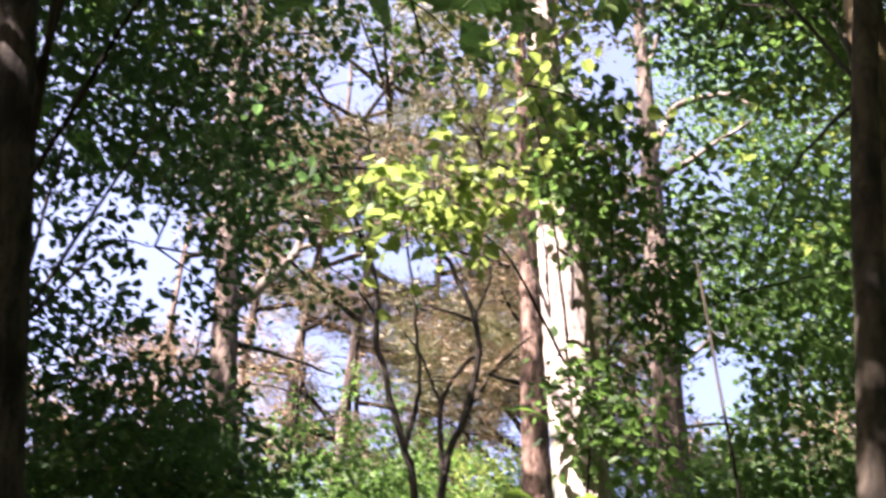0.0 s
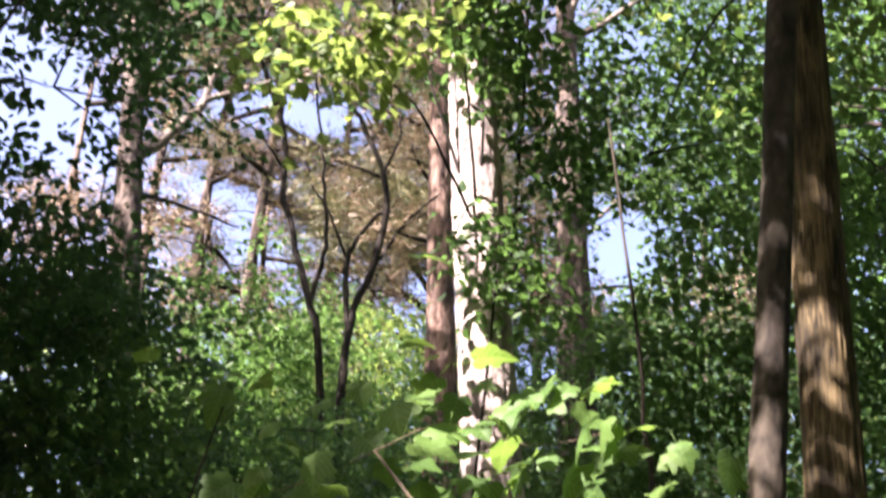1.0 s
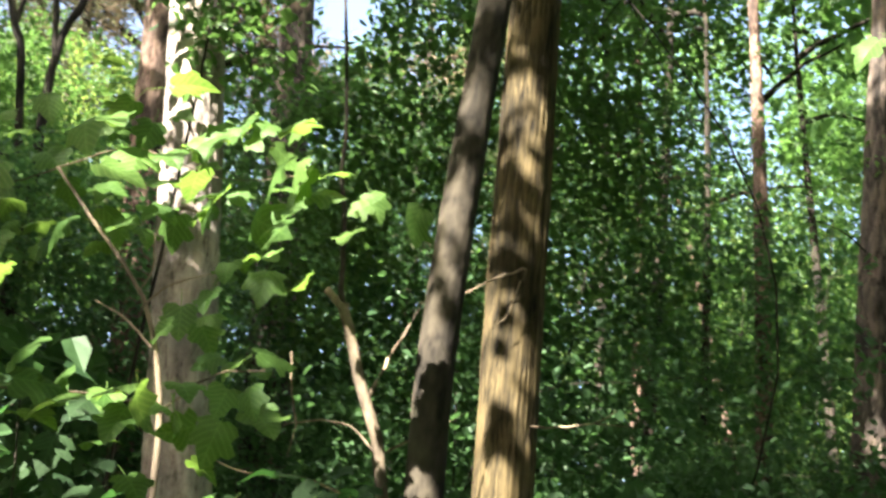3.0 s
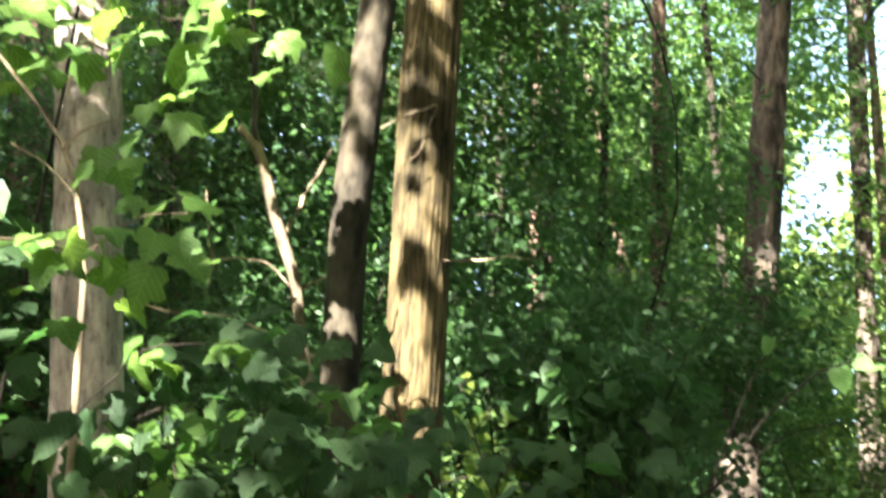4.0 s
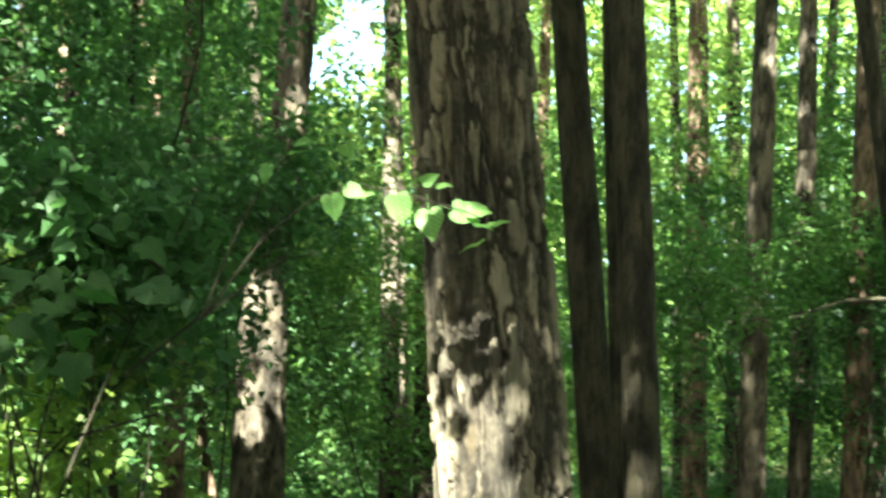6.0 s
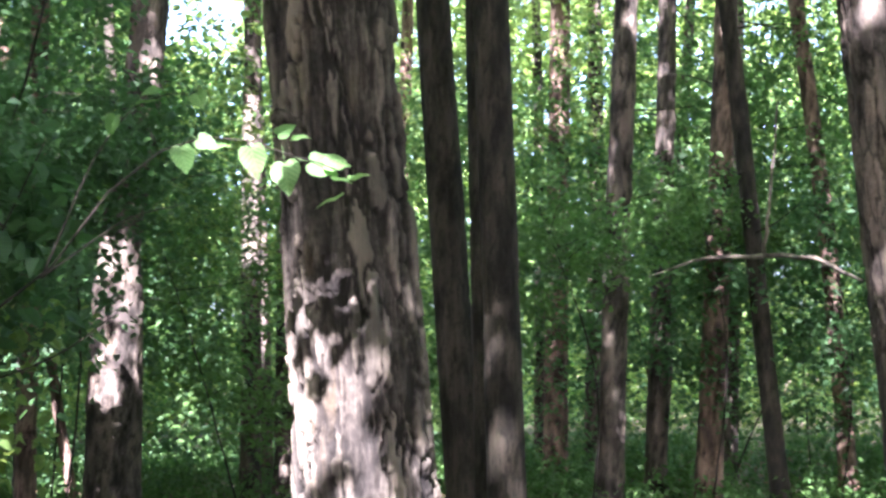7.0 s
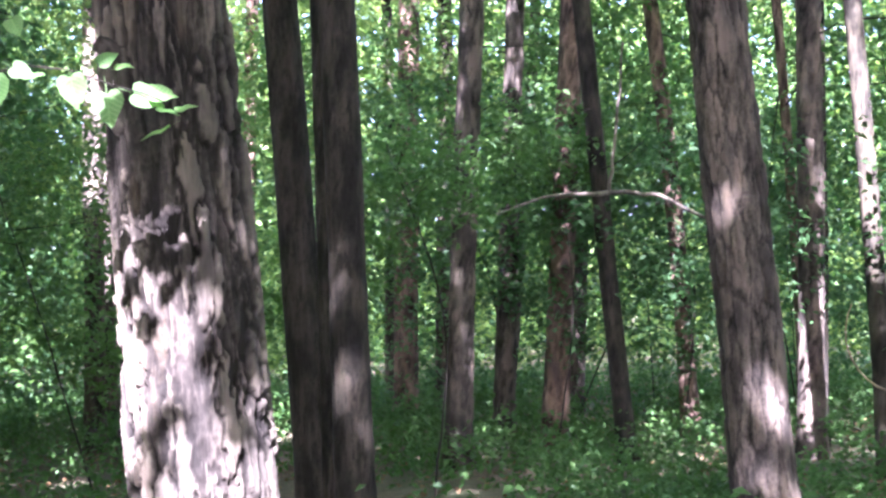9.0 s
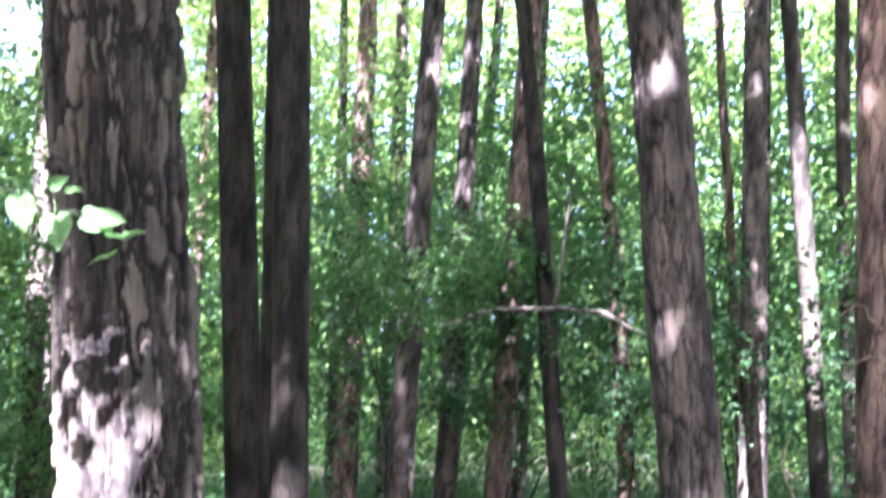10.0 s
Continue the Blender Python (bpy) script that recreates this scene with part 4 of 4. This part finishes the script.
def leaf_mesh(name, half, mat, curl, fold, seed):
    """A broad leaf of unit length with its stalk: outline, folded along the midrib and curled."""
    rng = np.random.default_rng(seed)
    half = np.array(half)
    ribs = np.array([(x, 0.0) for x in (0.0, 0.25, 0.5, 0.75)] + [(1.0, 0.0)])
    me_v, me_f = [], []
    for side in (1, -1):
        o = half * np.array([1, side]) * rng.uniform(0.93, 1.07, half.shape)
        o[0], o[-1] = (0, 0), (1, 0)
        mids = (o + np.stack([np.clip(o[:, 0], 0, 1), 0 * o[:, 1]], 1)) / 2
        n0 = len(me_v)
        rib = np.stack([np.clip(o[:, 0], 0, 1), 0 * o[:, 1]], 1)
        for lot in (rib, mids, o):
            for x, y in lot:
                wave = 0.03 * math.sin(9 * x + 5 * abs(y) + seed)
                me_v.append((x, y, fold * abs(y) - curl * x * x + wave * abs(y) * 4 - 0.25 * curl * abs(y) ** 2 * 4))
        k = len(o)
        for i in range(k - 1):
            for row in (0, 1):
                a, b = n0 + row * k + i, n0 + row * k + i + 1
                q = (a, b, b + k, a + k)
                me_f.append(q if side > 0 else q[::-1])
    n0 = len(me_v)
    me_v += [(-0.55, -0.008, 0.10), (-0.55, 0.008, 0.10), (0.0, 0.010, 0.0), (0.0, -0.010, 0.0)]
    me_f.append((n0, n0 + 3, n0 + 2, n0 + 1))
    return mesh_np(name, np.array(me_v), np.array(me_f), mat, True)


LOBED = [(0, 0), (-0.10, 0.16), (-0.06, 0.36), (0.10, 0.52), (0.20, 0.44), (0.30, 0.42), (0.44, 0.56), (0.56, 0.50), (0.58, 0.30), (0.72, 0.27), (0.82, 0.18), (1, 0)]
HEART = [(0, 0), (-0.12, 0.14), (-0.10, 0.30), (0.04, 0.42), (0.22, 0.46), (0.42, 0.43), (0.60, 0.33), (0.76, 0.20), (0.88, 0.09), (1, 0)]
LOBED_LEAVES = [leaf_mesh("leaf", LOBED, LEAF_NEAR, c, f, s) for c, f, s in ((0.25, 0.18, 1), (0.45, 0.32, 2), (0.15, -0.12, 3), (0.6, 0.1, 4))]
HEART_LEAVES = [leaf_mesh("leaf", HEART, LEAF_LIME, c, f, s) for c, f, s in ((0.2, 0.2, 5), (0.4, 0.35, 6), (0.1, 0.1, 7))]
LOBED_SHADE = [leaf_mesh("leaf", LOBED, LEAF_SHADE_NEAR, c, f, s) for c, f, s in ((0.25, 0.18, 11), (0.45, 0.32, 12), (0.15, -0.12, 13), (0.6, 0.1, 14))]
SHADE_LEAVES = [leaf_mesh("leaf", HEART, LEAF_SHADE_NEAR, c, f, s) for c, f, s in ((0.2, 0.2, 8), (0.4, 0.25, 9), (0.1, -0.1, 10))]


def hang_leaf(plant, place, size, meshes, spread=0.38, spin=None, lift=0.45, facing=0.2):
    """One leaf with its blade turned towards the light, its tip hanging down."""
    back = STAND - np.asarray(place)
    up = Vector(SUN_WAY * 0.6 + np.array([0, 0, lift]) + facing * back / np.linalg.norm(back) + RNG.normal(0, spread, 3)).normalized()
    tip = Vector((RNG.normal(0, 0.7), RNG.normal(0, 0.7), -0.8)) if spin is None else Vector((math.sin(radians(spin)), 0, -math.cos(radians(spin))))
    tip = (tip - up * tip.dot(up)).normalized()
    side = up.cross(tip)
    m = Matrix(((tip.x, side.x, up.x, place[0]), (tip.y, side.y, up.y, place[1]), (tip.z, side.z, up.z, place[2]), (0, 0, 0, 1)))
    ob = part("leaf", meshes[RNG.integers(len(meshes))], plant)
    ob.matrix_basis = m @ Matrix.Scale(size, 4)


def leafy(plant, spots, d, size, meshes, extra=0, spread=0.06):
    for az, el in spots:
        p = at(az, el, d + RNG.normal(0, 0.10))
        hang_leaf(plant, p, size * RNG.uniform(0.8, 1.2), meshes)
        for _ in range(extra):
            hang_leaf(plant, p + RNG.normal(0, spread, 3), size * RNG.uniform(0.6, 1.05), meshes)


def bare(plant, rows, mat, nu=7):
    for pts, r0, r1 in rows:
        part("twig", tube([np.array(p) for p in pts], r0, r1, mat, 12, nu, name="twig"), plant)


# maple sapling in the sun
foot = at(-32.5, 0, 3.6)
maple = thing("maple_sapling", (foot[0], foot[1], 0), "young maple with large lobed sunlit leaves on pale brown twigs", "sapling")
t0, t1, t2 = at(-32.8, 14.0, 3.7), at(-34.0, 17.2, 3.75), at(-38.1, 21.6, 3.9)
bare(maple, [([(foot[0], foot[1], -0.03), at(-32.3, 6, 3.65), t0, t1, t2], 0.013, 0.005), ([t1, at(-33.6, 18.2, 3.75), at(-33.7, 19.6, 3.8)], 0.004, 0.002),
             ([at(-33.2, 15.0, 3.7), at(-34.4, 16.0, 3.7), at(-35.8, 16.6, 3.7)], 0.005, 0.002), ([at(-33.8, 16.6, 3.72), at(-32.8, 17.6, 3.72), at(-31.1, 18.3, 3.72)], 0.004, 0.002),
             ([t2, at(-35, 22.9, 4.0), at(-31, 22.2, 4.05), at(-27.5, 22.8, 4.1)], 0.003, 0.0012), ([t2, at(-40, 20.6, 3.95), at(-43.5, 19.0, 4.0)], 0.003, 0.0012),
             ([at(-32.5, 12.5, 3.66), at(-35, 12.9, 3.4), at(-39.5, 12.6, 3.2)], 0.006, 0.002), ([at(-32.5, 12.5, 3.66), at(-30.5, 14.2, 3.6), at(-28.4, 14.6, 3.6)], 0.005, 0.002)], TWIG)
leafy(maple, [(-37.2, 23.7), (-36.3, 24.0), (-34.4, 24.0), (-38.7, 22.1), (-36.4, 22.0), (-34.8, 22.9), (-32.2, 22.3), (-30.8, 24.2), (-28.9, 23.8), (-28.3, 23.4), (-27.2, 23.1), (-28.6, 22.1),
              (-31.0, 21.6), (-27.2, 22.0), (-35.9, 20.3), (-38.6, 19.3), (-42.9, 19.3), (-43.5, 18.7), (-41.7, 19.4), (-40.3, 20.5), (-34.9, 20.0), (-33.4, 21.7), (-29.5, 20.8), (-40.8, 18.9)], 4.05, 0.125, LOBED_LEAVES, 3, 0.15)
leafy(maple, [(-31.1, 17.6), (-32.2, 16.8), (-31.1, 16.6), (-32.5, 16.0), (-30.3, 15.0), (-29.3, 15.0), (-28.4, 14.6), (-28.1, 13.3), (-27.3, 18.3), (-30.4, 18.8), (-28.5, 20.3)], 3.7, 0.09, LOBED_LEAVES)
leafy(maple, [(-40.2, 12.1), (-38.6, 13.1), (-37.0, 12.9), (-36.0, 12.6), (-38.2, 11.8), (-35.3, 11.0), (-32.0, 12.5), (-31.1, 12.1), (-33.8, 13.5), (-31.9, 13.7), (-30.0, 13.7), (-34.9, 12.9), (-28.7, 12.8)], 3.25, 0.11, LOBED_LEAVES, 1, 0.08)
leafy(maple, [(-29.4, 8.9), (-30.4, 8.5), (-30.0, 9.3), (-26.2, 9.4), (-25.7, 9.1), (-28.9, 3.2), (-28.5, 3.8)], 3.5, 0.085, LOBED_LEAVES, 1, 0.03)
bare(maple, [([at(-32.3, 6, 3.65), at(-31, 7.6, 3.55), at(-29.6, 9.0, 3.5), at(-26, 9.4, 3.5)], 0.004, 0.0015), ([at(-32.4, 1.0, 3.62), at(-30.5, 2.6, 3.5), at(-28.4, 3.9, 3.5)], 0.004, 0.0015)], DARK)
# a branch of the same kind higher up, in front of the green crowns
foot = at(-48, 0, 2.2)
high = thing("maple_sapling", (foot[0], foot[1], 0), "thin maple shoot with a few bright leaves at its tip", "sapling")
bare(high, [([(foot[0], foot[1], -0.03), at(-48.2, 5, 2.2), at(-47.6, 17, 2.2), at(-46.4, 23.2, 2.2)], 0.005, 0.0015)], DARK)
leafy(high, [(-48.2, 24.6), (-47.8, 24.0), (-47.1, 23.4), (-46.4, 23.9), (-45.4, 23.5), (-45.9, 23.2)], 2.2, 0.058, LOBED_LEAVES, 1, 0.025)

# pale sunlit sapling with a broken fork
pale = thing("broken_sapling", (-1.75, 4.87, 0), "bare sunlit sapling stem with a snapped fork", "sapling")
bare(pale, [([(-1.75, 4.87, -0.03), (-1.80, 4.85, 1.5), (-1.84, 4.84, 2.08), (-1.91, 4.82, 2.5), (-2.03, 4.77, 2.95), (-2.07, 4.75, 3.08)], 0.030, 0.020),
            ([(-2.06, 4.755, 3.05), (-2.13, 4.72, 3.13)], 0.018, 0.014),
            ([(-1.96, 4.80, 2.74), (-1.90, 4.83, 2.9), (-1.81, 4.86, 3.09)], 0.009, 0.004), ([(-1.87, 4.83, 2.3), (-2.1, 4.75, 2.42), (-2.35, 4.65, 2.44), (-2.5, 4.6, 2.5)], 0.007, 0.002),
            ([(-1.87, 4.83, 2.28), (-1.78, 4.86, 2.35), (-1.72, 4.87, 2.4)], 0.006, 0.002),
            ([(-1.90, 4.82, 2.50), (-2.0, 4.78, 2.62), (-2.11, 4.73, 2.64), (-2.22, 4.67, 2.61)], 0.006, 0.003), ([(-2.18, 4.69, 2.62), (-2.21, 4.68, 2.75), (-2.22, 4.67, 2.88)], 0.005, 0.002), ([(-2.18, 4.69, 2.62), (-2.20, 4.68, 2.50)], 0.004, 0.002),
            ([(-1.90, 4.82, 2.54), (-1.81, 4.86, 2.60), (-1.77, 4.87, 2.69)], 0.006, 0.002), ([(-1.81, 4.86, 2.60), (-1.70, 4.90, 2.66), (-1.60, 4.94, 2.73)], 0.004, 0.0015)], TWIG)
bare(pale, [([(-2.07, 4.75, 3.06), (-2.10, 4.73, 3.4), (-2.13, 4.71, 4.0), (-2.22, 4.67, 5.0)], 0.014, 0.005)], SMOOTH)

# lime sapling with its leaves before the old pine
foot = at(-13.5, 0, 3.7)
lime = thing("lime_sapling", (foot[0], foot[1], 0), "lime sapling with a few pale heart-shaped leaves on a thin twig", "sapling")
bare(lime, [([(foot[0], foot[1], -0.03), at(-12.5, -3, 3.7), at(-6.5, 3.2, 3.75), at(-2.4, 8.2, 3.7), at(1.0, 9.4, 3.7), at(4.0, 8.6, 3.68), at(5.8, 8.0, 3.66)], 0.006, 0.0012),
            ([at(-6.0, 3.8, 3.75), at(-3.0, 6.0, 3.9), at(-0.5, 6.8, 4.0)], 0.004, 0.0015), ([at(-11.0, -1.0, 3.7), at(-6.0, 0.5, 3.8), at(-3.0, 2.5, 3.9)], 0.004, 0.0015)], DARK, 6)
for az, el, size, spin, facing in [(-0.6, 8.95, 0.078, 10, 0.9), (0.1, 9.3, 0.062, 60, 0.3), (0.5, 8.9, 0.06, 75, -0.2), (2.2, 8.95, 0.088, 12, 0.9), (3.55, 8.3, 0.098, 8, 0.9),
                                   (4.6, 8.35, 0.085, 70, 0.4), (5.2, 8.3, 0.075, 95, 0.1), (5.5, 7.75, 0.062, 40, -0.3), (5.8, 7.0, 0.082, -12, -0.35), (6.2, 7.7, 0.06, 80, -0.3), (3.3, 9.5, 0.06, 120, 0.1), (3.9, 9.3, 0.05, 70, -0.2)]:
    hang_leaf(lime, at(az, el, 3.68), size * 0.9, HEART_LEAVES, 0.14, spin, 0.0, facing)
bare(lime, [([at(-6.0, 3.8, 3.75), at(-4.2, 8.2, 3.9), at(-2.8, 10.2, 3.9), at(-1.5, 11.0, 3.9), at(0.1, 11.2, 3.9)], 0.004, 0.001)], DARK, 6)
for az, el, size, spin, facing in [(0.0, 11.15, 0.06, 30, 0.2), (-1.5, 11.3, 0.055, -40, 0.0), (-0.9, 11.5, 0.05, 90, 0.1), (-2.3, 10.7, 0.06, 60, -0.2), (-3.2, 10.2, 0.06, -20, 0.0)]:
    hang_leaf(lime, at(az, el, 3.9), size, HEART_LEAVES, 0.2, spin, 0.0, facing)

# broad-leaved shrubs with shade put into their leaf colour, leaf by leaf where they stand nearest
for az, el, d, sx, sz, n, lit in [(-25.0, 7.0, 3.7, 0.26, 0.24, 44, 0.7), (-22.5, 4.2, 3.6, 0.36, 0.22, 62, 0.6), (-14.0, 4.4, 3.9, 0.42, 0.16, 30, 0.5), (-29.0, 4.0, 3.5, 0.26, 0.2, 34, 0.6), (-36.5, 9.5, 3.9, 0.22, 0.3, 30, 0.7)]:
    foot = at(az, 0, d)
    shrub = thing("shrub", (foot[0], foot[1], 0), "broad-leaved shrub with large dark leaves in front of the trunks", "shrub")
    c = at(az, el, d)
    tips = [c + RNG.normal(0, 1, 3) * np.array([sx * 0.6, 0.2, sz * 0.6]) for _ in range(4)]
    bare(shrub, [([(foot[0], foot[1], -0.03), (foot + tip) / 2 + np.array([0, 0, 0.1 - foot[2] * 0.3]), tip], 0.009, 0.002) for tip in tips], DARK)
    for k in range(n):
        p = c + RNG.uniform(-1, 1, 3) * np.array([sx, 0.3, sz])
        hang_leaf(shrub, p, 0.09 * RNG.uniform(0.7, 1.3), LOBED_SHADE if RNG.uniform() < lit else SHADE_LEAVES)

# small tree with several dark stems
many = thing("multi_stem_tree", (-7.62, 9.68, 0), "small dark tree that divides into several curved stems", "tree")
for pts, r0, r1 in [([(-7.62, 9.90, -0.05), (-7.62, 9.92, 5.0), (-7.64, 9.93, 7.46), (-7.52, 10.03, 8.1), (-7.43, 10.1, 8.85), (-7.47, 10.07, 9.4), (-7.69, 9.89, 10.04), (-7.85, 9.76, 10.41), (-7.9, 9.7, 11.2)], 0.085, 0.03),
                    ([(-7.66, 9.90, 5.0), (-7.85, 9.78, 7.2), (-7.96, 9.67, 7.74), (-8.11, 9.54, 8.43), (-8.26, 9.41, 9.02), (-8.28, 9.39, 9.5), (-8.35, 9.32, 10.02), (-8.44, 9.24, 10.62), (-8.5, 9.2, 11.6)], 0.075, 0.028),
                    ([(-7.96, 9.67, 7.74), (-7.89, 9.73, 8.46), (-7.96, 9.67, 9.35), (-8.08, 9.56, 10.22), (-8.15, 9.5, 11.0)], 0.045, 0.016), ([(-7.70, 9.88, 8.28), (-7.87, 9.75, 8.8), (-8.05, 9.6, 9.15)], 0.03, 0.012),
                    ([(-7.64, 9.93, 7.5), (-7.70, 9.88, 8.28), (-7.55, 10.0, 8.75), (-7.43, 10.1, 8.95)], 0.05, 0.03), ([(-7.5, 10.04, 8.2), (-7.26, 10.23, 8.79), (-7.0, 10.45, 9.2)], 0.04, 0.012),
                    ([(-7.47, 10.07, 9.4), (-7.35, 10.15, 9.9), (-7.4, 10.1, 10.5)], 0.03, 0.012), ([(-8.28, 9.39, 9.3), (-8.5, 9.2, 9.7), (-8.75, 9.0, 9.9)], 0.025, 0.01)]:
    part("stem", tube([np.array(p) for p in pts], r0 * 0.62, r1 * 0.7, DARK, 26, 9, name="stem"), many)
part("leaves", leaf_mass("leaves", ball(34, (-7.7, 9.6, 10.6), (1.0, 1.0, 0.7)), 18, 0.3, 0.08, LEAF_SHADE), many)

# boughs added overhead, mostly out of view, whose leaves dapple the trunks
RNG = np.random.default_rng(27)


def shading_bough(tree_ob, root, spots, reach, size, meshes):
    """A bough towards the sun from the given spots, with one leaf between each spot and the sun."""
    ends = [np.array(p) + SUN_WAY * (reach + RNG.uniform(-0.12, 0.12)) for p in spots]
    c = np.mean(ends, axis=0)
    arm = part("bough", tube([np.array(root), (np.array(root) + c) / 2 + np.array([0, 0, 0.2]), c], 0.016, 0.003, DARK, 12, 7, name="bough"), tree_ob)
    for e in ends:
        up = Vector(SUN_WAY + RNG.normal(0, 0.25, 3)).normalized()
        tip = Vector(e - c + RNG.normal(0, 0.05, 3))
        tip = (tip - up * tip.dot(up)).normalized()
        across = up.cross(tip)
        k = size * RNG.uniform(0.8, 1.25)
        o = Vector(e) - tip * k * 0.45
        ob = part("leaf", meshes[RNG.integers(len(meshes))], arm)
        ob.matrix_basis = Matrix(((tip.x, across.x, up.x, o.x), (tip.y, across.y, up.y, o.y), (tip.z, across.z, up.z, o.z), (0, 0, 0, 1))) @ Matrix.Scale(k, 4)


# leaf clumps added on the sun line to darken the given spots
def clump(tree_ob, root, spots, reach, size, per, spread):
    ends = np.array([np.array(p) + SUN_WAY * reach for p in spots])
    c = ends.mean(axis=0)
    arm = part("bough", tube([np.array(root), (np.array(root) + c) / 2 + np.array([0, 0, 0.3]), c], 0.02, 0.004, DARK, 12, 7, name="bough"), tree_ob)
    part("leaves", leaf_mass("leaves", ends, per, spread, size, LEAF, gaps=False, shape=blades), arm)


# unseen lobed leaves hung on the pine only for their cast shadows
shading_bough(old_pine, (0.33, 4.45, 4.6), [(0.32, 4.385, 1.74), (0.39, 4.378, 1.69), (0.355, 4.381, 1.625), (0.285, 4.387, 1.545), (0.245, 4.39, 1.68)], 2.1, 0.07, LOBED_LEAVES)
clump(side_tree, (-4.35, 1.56, 5.2), [(0.46, 4.36, 1.90), (0.50, 4.36, 1.80), (0.46, 4.36, 1.74), (0.54, 4.36, 1.66), (0.48, 4.36, 1.60), (0.54, 4.36, 1.52), (0.49, 4.36, 1.46), (0.54, 4.36, 1.38), (0.30, 4.386, 1.28), (0.265, 4.39, 1.18), (0.25, 4.39, 1.06), (0.55, 4.36, 1.26), (0.42, 4.37, 2.2), (0.3, 4.38, 2.4), (0.48, 4.37, 2.0), (0.40, 4.37, 2.06), (0.52, 4.36, 2.12), (0.30, 4.38, 2.12), (0.36, 4.38, 1.92), (0.44, 4.37, 1.97)], 5.4, 0.08, 12, 0.06)
clump(dark_l, (-4.45, 2.75, 5.2), [(-1.69, 4.63, z) for z in (2.25, 2.6, 3.1, 3.3, 3.6, 3.9, 4.1)], 4.6, 0.09, 15, 0.09)
clump(dark_l, (-4.5, 2.7, 5.6), [(-1.62, 5.33, z) for z in (3.55, 3.8, 4.0, 4.35, 4.55, 4.8, 5.1, 5.4)], 5.2, 0.10, 24, 0.13)
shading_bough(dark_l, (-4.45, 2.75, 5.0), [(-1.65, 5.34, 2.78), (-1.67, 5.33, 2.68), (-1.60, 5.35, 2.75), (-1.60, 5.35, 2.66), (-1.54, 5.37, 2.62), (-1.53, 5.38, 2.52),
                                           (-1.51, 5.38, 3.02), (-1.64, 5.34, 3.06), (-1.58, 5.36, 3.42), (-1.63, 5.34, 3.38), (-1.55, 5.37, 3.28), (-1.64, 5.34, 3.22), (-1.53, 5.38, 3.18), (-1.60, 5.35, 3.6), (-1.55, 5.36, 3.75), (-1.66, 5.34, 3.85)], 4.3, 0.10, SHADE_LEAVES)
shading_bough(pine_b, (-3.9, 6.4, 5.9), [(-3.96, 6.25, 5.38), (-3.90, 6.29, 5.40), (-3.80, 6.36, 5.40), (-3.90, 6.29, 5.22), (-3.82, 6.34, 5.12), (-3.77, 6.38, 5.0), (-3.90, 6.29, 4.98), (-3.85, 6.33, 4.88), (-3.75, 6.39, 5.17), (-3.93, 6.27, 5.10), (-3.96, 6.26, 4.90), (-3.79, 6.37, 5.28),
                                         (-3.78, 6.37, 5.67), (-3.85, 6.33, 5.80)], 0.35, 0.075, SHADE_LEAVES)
# thin twigs across the furrowed trunk and beside it
bare(furrowed, [([(-1.60, 5.42, 3.33), (-1.54, 5.29, 3.38), (-1.60, 5.27, 3.35), (-1.68, 5.25, 3.32), (-1.80, 5.20, 3.24), (-1.95, 5.15, 3.2)], 0.006, 0.002), ([(-1.56, 5.29, 3.33), (-1.60, 5.27, 3.19), (-1.64, 5.25, 3.14)], 0.003, 0.001),
                ([(-1.56, 5.44, 2.78), (-1.36, 5.30, 2.74), (-1.22, 5.2, 2.73), (-1.13, 5.15, 2.76)], 0.006, 0.002), ([(-1.24, 5.21, 2.73), (-1.09, 5.15, 2.70)], 0.003, 0.001)], TWIG)
bare(red_pine, [([(5.20, 7.68, 0.95), (4.90, 7.50, 0.93), (4.62, 7.40, 0.97), (4.55, 7.44, 1.02), (4.49, 7.48, 1.11), (4.45, 7.51, 1.24), (4.45, 7.50, 1.37), (4.48, 7.48, 1.47)], 0.010, 0.004),
                ([(5.24, 7.62, 1.9), (4.95, 7.35, 1.92), (4.81, 7.27, 1.89), (4.71, 7.34, 1.87), (4.64, 7.38, 1.81)], 0.010, 0.003), ([(5.24, 7.62, 2.1), (4.95, 7.35, 2.15), (4.83, 7.25, 2.21), (4.64, 7.39, 2.23)], 0.008, 0.003),
                ([(4.80, 7.28, 2.21), (4.74, 7.32, 2.16), (4.70, 7.34, 2.08)], 0.005, 0.002)], TWIG)
bare(pine_b, [([(-3.80, 6.50, 4.12), (-3.80, 6.30, 4.18), (-3.73, 6.30, 4.20), (-3.57, 6.36, 4.14)], 0.016, 0.005)], TWIG)
